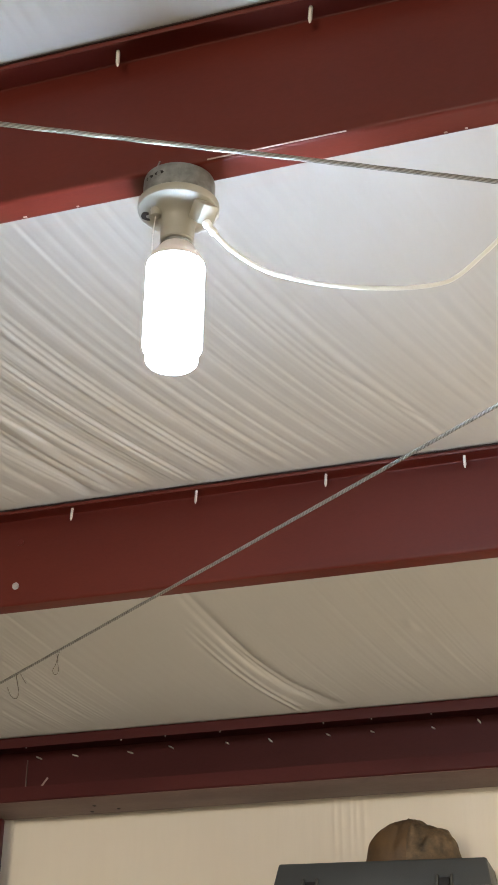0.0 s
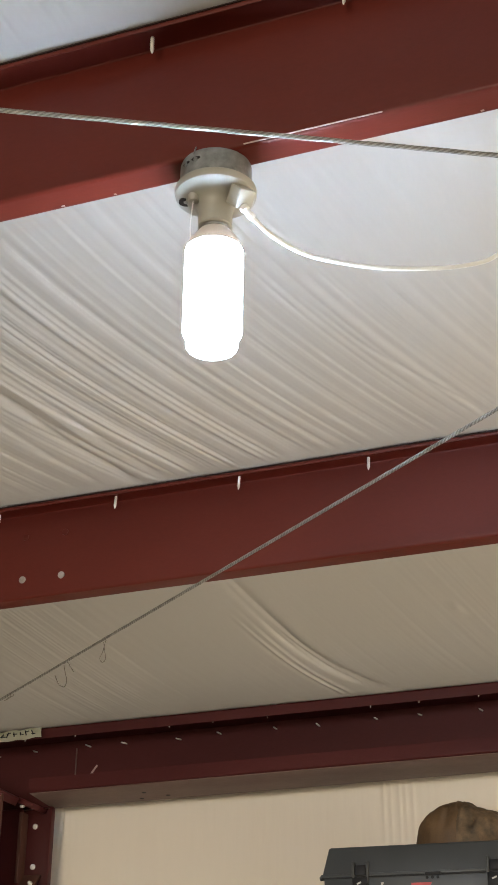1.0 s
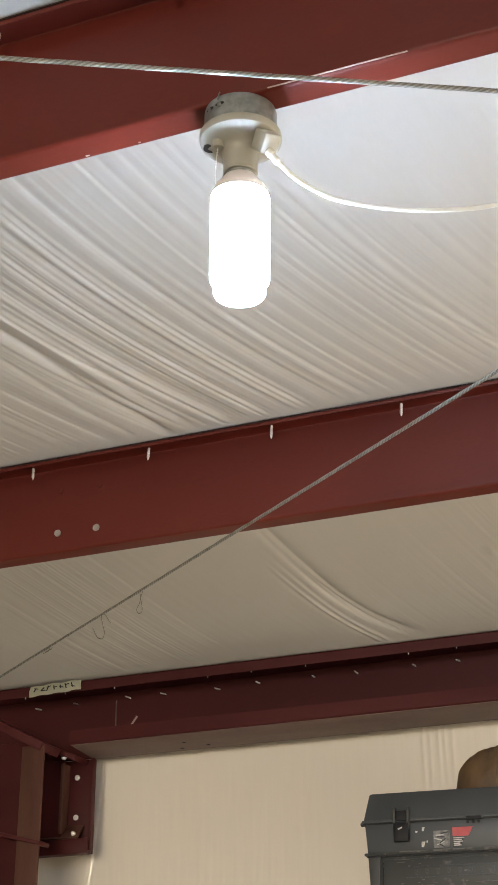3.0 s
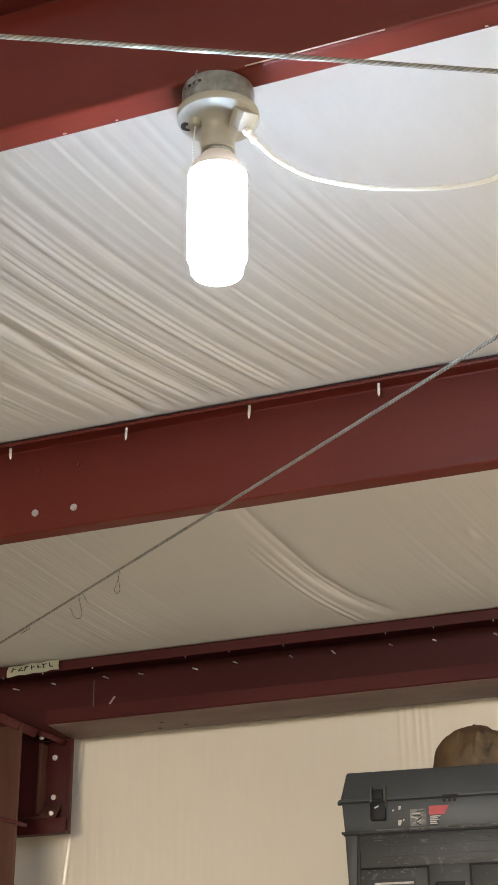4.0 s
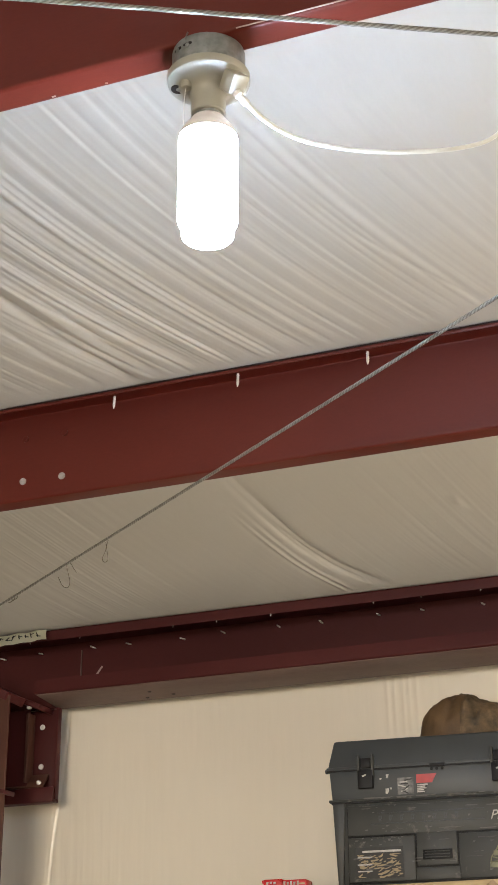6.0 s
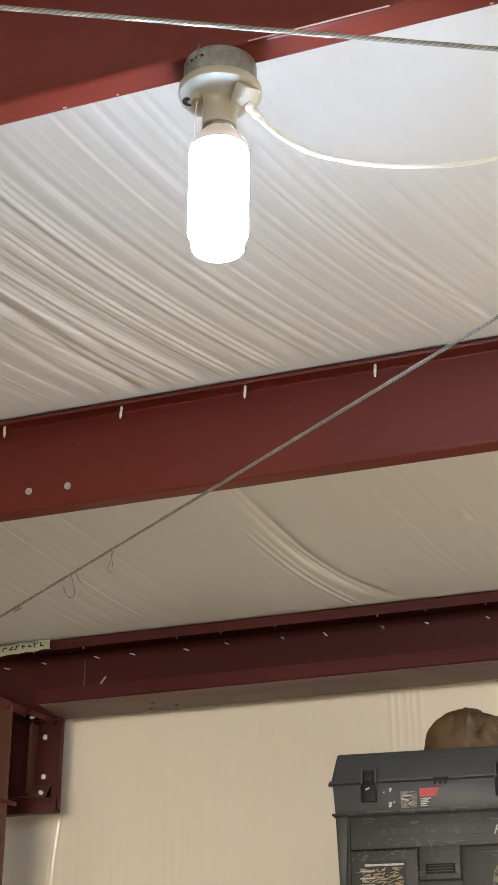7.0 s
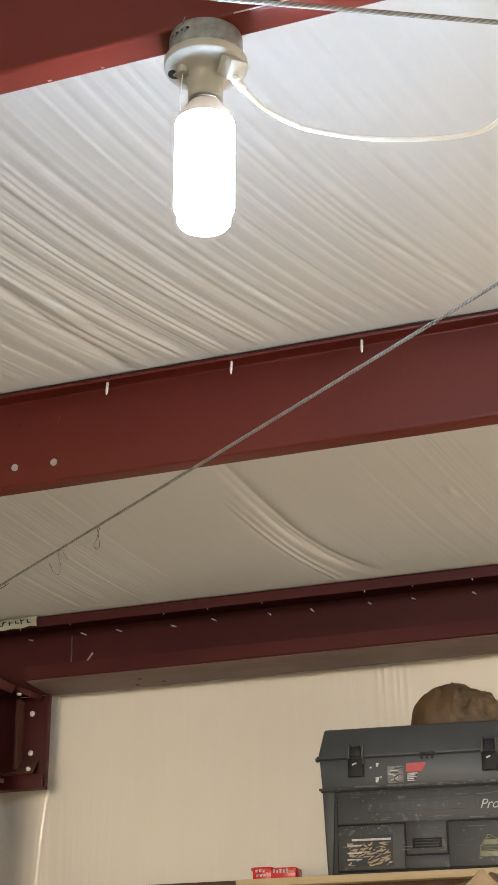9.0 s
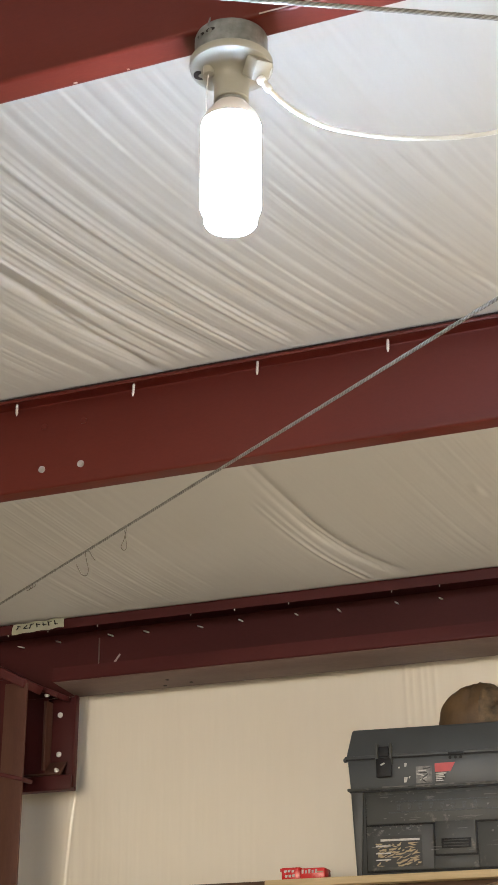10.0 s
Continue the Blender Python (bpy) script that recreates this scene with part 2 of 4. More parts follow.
def sheet(name, P, material, label, category):
    """One mesh from a grid of points."""
    ny, nx = P.shape[:2]
    k = np.arange(nx * ny).reshape(ny, nx)
    quads = np.stack([k[:-1, :-1], k[:-1, 1:], k[1:, 1:], k[1:, :-1]], -1).reshape(-1, 4)
    me = bpy.data.meshes.new(name)
    me.from_pydata(P.reshape(-1, 3).tolist(), [], quads.tolist())
    me.materials.append(material)
    me.shade_smooth()
    return tagged(new(name, me), label, category, kind="structure")


def along(y, ys, xs):
    """A smooth line x(y) through a few points."""
    f = np.interp(y, ys, xs)
    return (f + np.interp(y - 0.05, ys, xs) + np.interp(y + 0.05, ys, xs)) / 3


def crease(d, width):
    """A soft fold: a rounded ridge with a sharper far side."""
    return np.exp(-np.abs(d / width) ** 1.4)


# ---- roof lining ----
EAVE_Y, WEST, EAST, SOUTH = 4.262, -6.0, 4.0, SOUTH_Y
Y1, Z1, T1 = 1.703, 3.003, 3.224
Y2, Z2, T2 = 2.975, 2.883, 3.094
Y3, Z3, T3 = 4.056, 2.710, 2.912


def roof_line(y):
    return np.interp(y, [SOUTH - 0.2, Y1 - 0.03, Y2 - 0.03, Y3 - 0.01, EAVE_Y + 0.2], [T1 + 1.27, T1, T2, T3, T3]) + 0.0042


PINCHES = ((-0.894, 3.62, 0.016), (-1.463, 2.84, 0.008))


def lining():
    xs = np.concatenate([np.linspace(WEST - 0.1, -2.96, 60), np.arange(-2.95, 0.40, 0.0032), np.linspace(0.41, EAST + 0.1, 60)])
    ys = np.concatenate([np.linspace(SOUTH - 0.1, 1.0, 40), np.arange(1.02, 4.16, 0.022), [4.2, 4.262, 4.36]])
    G, Y = np.meshgrid(xs, ys)
    v = Y - 1.64
    lean = np.where(v > 0, 0.06 * v + 0.15 * v * v, 0.06 * v)
    past = Y - Y2 + 0.05
    shear = np.where(past < 0, lean, 0.367 + 0.19 * past + 0.25 * np.clip(Y - 3.75, 0, 1) ** 2)
    shear = shear * np.clip((Y + 4) / 5, 0, 1)
    X = G + (shear - 0.3) * np.clip((G - WEST) / 2.5, 0, 1) * np.clip((EAST - G) / 3.5, 0, 1)
    Z = roof_line(Y)
    # bay between the first two purlins: dense gathers that lean as they near the second purlin
    a, slow, slow2 = wave2(3), wave2(4), wave2(5)
    U = X - lean + 0.010 * a(X * 2.2, Y * 0.9)
    t = np.clip((Y - (Y1 + 0.0)) / (Y2 - 0.06 - Y1), 0, 1)
    hang = np.sin(np.pi * t) ** 0.8
    grip = np.clip((Y2 - 0.055 - Y) / 0.07, 0, 1)
    amp = (0.75 + 0.45 * slow(U * 3 + 7, Y * 0.9)) * (0.5 + 0.5 * np.clip(t * 1.3, 0, 1)) * np.clip(0.85 - 1.0 * (X + 1.0), 0.45, 1.6)
    amp = amp * (1 + 0.8 * np.exp(-((U + 1.57) / 0.14) ** 2))
    w1, w2, w3, w4 = wave(11), wave(12), wave(13), wave(14)
    ridge = lambda n: 0.6 - np.abs(n) ** 0.75
    gather = 0.0018 * ridge(w1(U * 15.0 + 0.3 * slow2(U * 3, Y * 1.3))) + 0.0030 * ridge(w2(U * 33.0 + 0.45 * slow2(U * 4, Y * 1.0))) + 0.0027 * ridge(w3(U * 60.0 + 0.4 * a(X * 5, Y * 1.4))) + 0.0011 * ridge(w4(U * 108.0))
    bay1 = (Y < Y2 - 0.03) & (Y > Y1 - 0.06)
    edge = X - along(Y, (2.1, 2.464, 2.559, 2.665, 2.782, 2.859), (-1.68, -1.568, -1.542, -1.518, -1.490, -1.452)) + 0.003 * a(X * 4, Y * 3)
    amp = amp * (0.5 + 0.5 / (1 + np.exp(-(edge + 0.01) / 0.015)))
    fold = -(0.0100 * crease(edge + 0.008, 0.016) - 0.0030 * crease(edge - 0.040, 0.011) + 0.0035 * crease(edge - 0.066, 0.010) + 0.0028 * crease(edge + 0.085, 0.010)) * np.clip((Y - 2.0) / 0.4, 0, 1)
    stray = X - along(Y, (2.3, 2.511, 2.606, 2.712, 2.858), (-0.865, -0.798, -0.761, -0.701, -0.624)) + 0.006 * a(X * 4, Y * 6 + 5)
    fold = fold - 0.0024 * crease(stray, 0.005) * np.clip((Y - 2.3) / 0.15, 0, 1)
    d1 = -0.012 * hang + (gather * amp * 1.05 - fold) * np.clip(t * 6, 0, 1) * grip
    Z = Z + np.where(bay1, d1, 0)
    # bay against the eave: smoother, one large sagging fold and a cluster of fine ones
    t2 = np.clip((Y - Y2) / (Y3 + 0.02 - Y2), 0, 1)
    upper = along(Y, (3.0, 3.366, 3.541, 3.729, 3.919, 4.033, 4.1), (-1.425, -1.389, -1.368, -1.346, -1.286, -1.194, -1.13))
    lower = along(Y, (3.3, 3.659, 3.827, 3.947, 4.064), (-1.495, -1.447, -1.416, -1.378, -1.328))
    drift = 0.004 * a(X * 3, Y * 3 + 9)
    D, B = X - upper + drift, X - lower + drift
    grow = np.clip((Y - 3.15) / 0.65, 0, 1) * np.clip((4.06 - Y) / 0.10, 0, 1)
    big = grow * (0.0095 * crease(D + 0.008, 0.014) + 0.0040 * crease(D + 0.032, 0.008))
    low = np.clip((Y - 3.5) / 0.3, 0, 1)
    big = big - low * (0.0052 * crease(B, 0.007) + 0.0036 * crease(B - 0.022, 0.007)) + low * 0.0028 * crease(B + 0.012, 0.007)
    rnd = random.Random(31)
    for _ in range(13):
        q, yc, half, deep = rnd.uniform(0.1, 0.95), rnd.uniform(3.6, 3.95), rnd.uniform(0.08, 0.2), rnd.uniform(0.0008, 0.0022)
        big = big + deep * crease(D * (1 - q) + B * q, rnd.uniform(0.003, 0.006)) * np.exp(-((Y - yc) / half) ** 2)
    few = 0.5 * np.clip(0.6 + slow(X * 2.3 + 3, Y * 1.1), 0.3, 1.2)
    few = few * (0.3 + 0.7 * np.clip((Y - 3.62) / 0.25, 0, 1))
    left = 1.6 * np.exp(-((X + 2.02) / 0.22) ** 2)
    right = 0.35 * np.exp(-((X + 0.90) / 0.2) ** 2)
    V = X - 0.19 * (Y - 3.0) - 0.25 * np.clip(Y - 3.75, 0, 1) ** 2 + 0.005 * a(X * 3, Y * 2 + 9)
    fine = 0.0006 * (0.5 - np.abs(w2(V * 17 + 40))) + 0.0009 * ridge(w1(V * 44 + 90)) + 0.0010 * ridge(w3(V * 85 + 60)) + 0.0005 * ridge(w4(V * 150 + 10))
    d2 = -0.014 * np.sin(np.pi * t2) + (big + fine * (few + left + right)) * np.clip(t2 * 7, 0, 1) * np.clip((1 - t2) * 9, 0, 1)
    Z = Z + np.where((Y >= Y2 - 0.03) & (Y < Y3 + 0.02), d2, 0)
    # a small pinch and a puckered spot in the lining
    for px, py, size in PINCHES:
        q = ((X - px) ** 2 + (Y - py) ** 2) / size ** 2
        Z = Z - 0.006 * np.exp(-q) + 0.005 * np.exp(-((X - px - 0.5 * size) ** 2 + (Y - py) ** 2) / (0.6 * size) ** 2)
    # strip on the room side of the first purlin
    d0 = 0.5 * gather * np.clip((Y1 - 0.06 - Y) / 0.08, 0, 1)
    Z = Z + np.where(Y <= Y1 - 0.06, d0, 0)
    return np.stack([X, Y, Z], -1)


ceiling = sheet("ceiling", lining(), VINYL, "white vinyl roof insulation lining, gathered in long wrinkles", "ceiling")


def eave_wall():
    xs = np.concatenate([np.linspace(WEST, -2.75, 30), np.arange(-2.74, -0.4, 0.004), np.linspace(-0.38, EAST, 40)])
    zs = np.concatenate([np.linspace(0.0, 1.9, 16), np.arange(1.92, 2.96, 0.02)])
    X, Z = np.meshgrid(xs, zs)
    a, b = wave2(21), wave2(22)
    w1, w2, w3 = wave(23), wave(24), wave(25)
    ridge = lambda n: 0.6 - np.abs(n) ** 0.75
    U = X + 0.01 * a(X * 3, Z * 2) + 0.02 * (Z - 2.4)
    low = np.clip((2.50 - Z) / 0.25, 0, 1)
    d = 0.0008 * w1(U * 9) * (0.4 + low) + 0.0006 * w2(U * 30) * (0.1 + low * (0.5 + 0.5 * b(X * 3, Z * 2))) + 0.0003 * ridge(w3(U * 75 + 0.3 * a(X * 6, Z * 4))) * (0.25 + low) + 0.0002 * w2(U * 140 + 7 + 0.4 * b(X * 8, Z * 7)) * (0.3 + low)
    d += 0.003 * b(X * 1.3, Z * 2.6)
    d += (0.0022 * crease(U + 1.288, 0.005) + 0.0018 * crease(U + 1.268, 0.004) + 0.002 * crease(U + 1.243, 0.004) + 0.0016 * crease(U + 1.226, 0.004) + 0.0018 * crease(U + 1.205, 0.005)) * np.clip((Z - 2.40) / 0.25, 0.15, 1)
    seam = X + 2.352 + 0.08 * (2.4 - Z) + 0.006 * np.sin(Z * 9)
    d -= 0.003 * crease(seam, 0.004) + 0.001 * crease(seam + 0.012, 0.004)
    d += 0.003 * (0.5 - 0.5 * np.tanh((X + 2.352 + 0.08 * (2.4 - Z) + 0.006 * np.sin(Z * 9)) / 0.008))
    Y = EAVE_Y - d
    return np.stack([X, Y, Z], -1)


wall_n = sheet("wall_north", eave_wall(), WALL_VINYL, "cream vinyl-faced insulated wall, softly wrinkled and shiny", "wall")


def sloped_wall(name, x0, x1, y0, y1):
    """A solid wall whose top follows the roof."""
    b = bmesh.new()
    low = [b.verts.new((x, y, 0)) for x, y in ((x0, y0), (x1, y0), (x1, y1), (x0, y1))]
    top = [b.verts.new((x, y, float(roof_line(y)) + 0.01)) for x, y in ((x0, y0), (x1, y0), (x1, y1), (x0, y1))]
    b.faces.new(low[::-1])
    b.faces.new(top)
    for i in range(4):
        b.faces.new((low[i], low[(i + 1) % 4], top[(i + 1) % 4], top[i]))
    return tagged(part(name, b, UNSEEN_WALL), "unseen grey side wall, darkened to cut bounced light", "wall", kind="structure")


sloped_wall("wall_west", WEST - 0.15, WEST, SOUTH, EAVE_Y + 0.1)
# East opening is added, out of view, to let fill and sun in.
b = block(EAST, EAST + 0.15, SOUTH, OPENING_Y0, 0, 2.68)
block(EAST, EAST + 0.15, OPENING_Y1, EAVE_Y + 0.1, 0, 2.68, bm=b)
top = bmesh.new()
v = [top.verts.new((x, y, z)) for x in (EAST, EAST + 0.15) for y, z in ((SOUTH, 2.68), (EAVE_Y + 0.1, 2.68), (EAVE_Y + 0.1, 2.93), (Y1, 3.23), (SOUTH, 4.49))]
top.faces.new(v[:5])
top.faces.new(v[5:][::-1])
for i in range(5):
    top.faces.new((v[i], v[(i + 1) % 5], v[5 + (i + 1) % 5], v[5 + i]))
merge(b, top)
tagged(part("wall_east", b, UNSEEN_WALL), "unseen grey wall round a wide opening added for fill light", "wall", kind="structure")
# South opening likewise added out of view for the second fill lamp.
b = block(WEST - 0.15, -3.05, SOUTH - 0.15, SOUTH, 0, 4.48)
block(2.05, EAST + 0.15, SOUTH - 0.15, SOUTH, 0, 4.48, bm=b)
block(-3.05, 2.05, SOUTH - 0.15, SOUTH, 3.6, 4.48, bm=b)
tagged(part("wall_south", b, UNSEEN_WALL), "unseen grey wall round a tall opening added for fill light", "wall", kind="structure")
tagged(part("wall_backing", block(WEST, EAST, EAVE_Y + 0.02, EAVE_Y + 0.1, 0, 2.9), GALV), "steel cladding behind the insulated wall", "wall", kind="structure")
tagged(part("floor", block(WEST - 0.15, EAST + 0.15, SOUTH - 0.15, EAVE_Y + 0.1, -0.12, 0.0), CONCRETE), "grey concrete workshop floor", "floor", kind="structure")
b = bmesh.new()
bmesh.ops.create_grid(b, x_segments=8, y_segments=8, size=600)
bmesh.ops.translate(b, vec=(0, 0, -0.13), verts=b.verts)
tagged(part("ground", b, DIRT), "pale gravel ground outside the building", "ground", kind="structure")


# ---- steelwork ----
def screw_mesh(length, f=1.0):
    b = lathe([(0.0021, 0), (0.0026, -0.002), (0.0026, -length + 0.006), (0.0021, -length + 0.004), (0.0008, -length)], 8)
    for k in range(5):
        z = -0.006 - k * (length - 0.012) / 5
        lathe([(0.0026, z), (0.0034, z - 0.0012), (0.0026, z - 0.0024)], 8, bm=b)
    bmesh.ops.scale(b, vec=(f, f, 1), verts=b.verts)
    return mesh_of(b, "screw", STEEL)


SCREW, WALL_SCREW, LIP_SCREW = screw_mesh(0.034, 1.1), screw_mesh(0.036, 0.8), screw_mesh(0.033, 0.75)


def screw(parent, at, turn=(0, 0, 0), mesh=None):
    ob = new("screw", mesh or SCREW)
    ob.parent = parent
    ob.matrix_basis = pose(*at, *turn)
    return ob


def purlin(yw, zb, zt, label, xs, ys):
    prof = [(yw - 0.050, zt - 0.007), (yw - 0.052, zt), (yw, zt), (yw, zb), (yw + 0.049, zb), (yw + 0.053, zb + 0.016)]
    ob = part("roof_purlin", section(prof, WEST + 0.02, EAST - 0.02), RED)
    tagged(ob, label, "purlin", "roof purlins")
    # Dark strip painted in for the shaded gap between lining and flange.
    part("gap_strip", block(WEST + 0.03, EAST - 0.03, yw - 0.0535, yw - 0.004, zt + 0.0018, zt + 0.0036), GAP_SHADE, ob, "dark strip painted in for the shaded gap under the lining")
    for i, x in enumerate(xs):
        j = random.Random(int(x * 1000))
        screw(ob, (x + j.uniform(-0.004, 0.004), ys + j.uniform(-0.003, 0.003), zt + 0.002), (j.uniform(-6, 6), j.uniform(-7, 7), 0))
    return ob


p1 = purlin(Y1, Z1, T1, "dark red painted steel roof purlin carrying the lamp", [-1.145 + 0.3045 * i for i in range(6)], Y1 - 0.028)
# Lamp's highlight on the flange bend, painted in as a thin pale tube.
worn = tube([(-0.70, Y1 - 0.0022, Z1 + 0.0012), (-0.60, Y1 - 0.0026, Z1 + 0.001), (-0.54, Y1 - 0.0025, Z1 + 0.0012), (-0.49, Y1 - 0.0019, Z1 + 0.0015)], 0.0011, 6)
part("bend_glint", worn, SCRAPE_GLINT, p1, "pale painted glint along the flange bend")
for x, w in ((-1.02, 0.006), (-0.93, 0.004), (-0.36, 0.005), (-0.33, 0.004)):
    part("paint_chip", block(x, x + w, Y1 + 0.040, Y1 + 0.043, Z1 - 0.0022, Z1 - 0.0012), SCRAPE_GLINT, p1)
p2 = purlin(Y2, Z2, T2, "dark red painted steel roof purlin with bolts and screw tips", [-2.132 + 0.305 * i for i in range(8)], Y2 - 0.028)
for x, z, m, r in ((-1.767, 2.928, DULL_ZINC, 0.0085), (-1.665, 2.927, DULL_ZINC, 0.0085), (-1.766, 3.035, RED, 0.008), (-1.662, 3.034, RED, 0.008)):
    part("bolt", lathe([(r, 0), (r, -0.0025), (r * 0.85, -0.0030), (r * 0.3, -0.0031)], 14, (x, Y2 - 0.002, z), "Y"), m, p2, "round bolt head")

RISE = 0.012  # the bottom flange falls with the roof
prof = [(Y3 + 0.003, T3 - 0.030), (Y3, T3), (Y3 + 0.152, T3), (Y3 + 0.152, Z3), (Y3, Z3 + RISE), (Y3 + 0.003, Z3 + RISE + 0.040)]
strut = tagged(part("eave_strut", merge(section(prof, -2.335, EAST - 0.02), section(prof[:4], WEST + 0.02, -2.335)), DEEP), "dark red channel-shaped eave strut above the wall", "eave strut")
# Thin plate under the flange in a paler, browner tone than the strut.
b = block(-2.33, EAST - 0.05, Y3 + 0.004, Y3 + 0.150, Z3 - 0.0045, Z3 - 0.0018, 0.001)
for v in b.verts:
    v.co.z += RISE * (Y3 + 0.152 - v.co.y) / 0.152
part("tan_underside", b, RED_TAN, strut, "tan underside of the flange")
for i in range(-2, 8):
    for dx in (0.0, 0.126):
        j = random.Random(i * 7 + int(dx * 100))
        x = -2.217 + 0.3085 * i + dx + j.uniform(-0.006, 0.006)
        screw(strut, (x, Y3 + 0.151, 2.884 + j.uniform(-0.004, 0.004)), (-86 + j.uniform(-7, 7), 0, j.uniform(-6, 6)), WALL_SCREW)
    screw(strut, (-2.20 + 0.3085 * i, Y3 + 0.020, T3 + 0.002), mesh=LIP_SCREW)
    if i % 2:
        screw(strut, (-2.06 + 0.3085 * i, Y3 + 0.018, T3 + 0.002), mesh=LIP_SCREW)
for x, y in ((-1.99, 4.13), (-1.93, 4.17), (-2.02, 4.18)):
    # Dark disc for the shaded inside of the hole.
    part("bolt_hole", lathe([(0.006, 0), (0.006, 0.0008)], 14, (x, y, Z3 - 0.0056 + RISE * (Y3 + 0.152 - y) / 0.152)), DARK, strut)
part("weld_seam", block(-2.262, -2.258, Y3 + 0.146, Y3 + 0.150, 2.735, 2.885, 0.001), RED_TAN, strut)
b = block(-0.028, 0.028, -0.0005, 0.0005, -0.003, 0.003)
scrape = part("scrape_mark", b, SCRAPE_GLINT, strut, "pale scraped paint")
scrape.matrix_basis = pose(-2.205, Y3 + 0.1496, 2.805, 0, -52, 0)

# frame column with its bolted knee bracket
col = thing("frame_column", "dark red steel frame column with stiffener plates", "column")
part("flange", block(-2.448, -2.374, 3.976, 3.986, 0, 2.706, 0.002), COLUMN_PAINT, col)
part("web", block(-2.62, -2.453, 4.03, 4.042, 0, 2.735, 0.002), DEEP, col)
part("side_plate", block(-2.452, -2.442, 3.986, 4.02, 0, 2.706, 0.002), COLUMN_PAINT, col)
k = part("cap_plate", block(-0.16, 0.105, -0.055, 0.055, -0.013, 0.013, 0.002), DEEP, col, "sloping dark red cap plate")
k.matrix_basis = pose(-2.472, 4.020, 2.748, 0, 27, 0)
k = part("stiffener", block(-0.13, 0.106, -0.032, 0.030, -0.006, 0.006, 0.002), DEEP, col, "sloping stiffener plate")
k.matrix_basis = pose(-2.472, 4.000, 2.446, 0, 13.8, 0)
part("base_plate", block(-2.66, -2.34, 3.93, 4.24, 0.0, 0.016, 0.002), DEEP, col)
br = thing("knee_bracket", "dark red bolted steel bracket under the eave strut", "bracket")
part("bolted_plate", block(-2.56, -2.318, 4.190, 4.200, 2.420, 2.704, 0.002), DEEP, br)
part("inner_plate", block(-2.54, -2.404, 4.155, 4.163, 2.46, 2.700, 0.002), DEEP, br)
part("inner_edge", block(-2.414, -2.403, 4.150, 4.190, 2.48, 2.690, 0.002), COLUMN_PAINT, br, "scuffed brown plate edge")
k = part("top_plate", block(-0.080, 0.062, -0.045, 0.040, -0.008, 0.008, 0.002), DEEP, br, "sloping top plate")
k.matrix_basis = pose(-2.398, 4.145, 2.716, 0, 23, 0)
# Gusset in the column flange's browner tone.
k = part("sloping_shelf", block(-0.075, 0.066, -0.028, 0.028, -0.003, 0.003, 0.001), COLUMN_PAINT, br, "brown sloping gusset")
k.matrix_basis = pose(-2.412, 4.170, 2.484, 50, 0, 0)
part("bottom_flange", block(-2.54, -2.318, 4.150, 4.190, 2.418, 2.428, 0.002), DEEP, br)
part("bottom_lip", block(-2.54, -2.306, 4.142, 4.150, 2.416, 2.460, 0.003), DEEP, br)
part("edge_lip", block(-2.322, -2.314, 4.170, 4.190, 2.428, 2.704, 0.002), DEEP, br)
for x, z in ((-2.377, 2.651), (-2.376, 2.531)):
    part("bolt", lathe([(0.0085, 0), (0.0085, -0.003), (0.0065, -0.0042), (0.003, -0.0044)], 12, (x, 4.190, z), "Y"), STEEL, br, "zinc bolt head")
for x, z in ((-2.422, 2.716), (-2.386, 2.700)):
    part("bolt", lathe([(0.008, 0), (0.008, -0.004), (0.005, -0.007)], 12, (x, 4.118, z)), STEEL, br, "zinc bolt end")
k = part("bolt", lathe([(0.007, 0), (0.007, 0.006), (0.004, 0.012)], 12), STEEL, br, "zinc bolt end")
k.matrix_basis = pose(-2.362, 4.160, 2.474, 50, 0, -30)

# wall rail
tagged(part("wall_rail", block(-2.30, EAST - 0.1, 4.215, 4.245, 2.02, 2.133, 0.004), WOOD), "dark wooden rail along the cream wall", "rail", kind="structure")


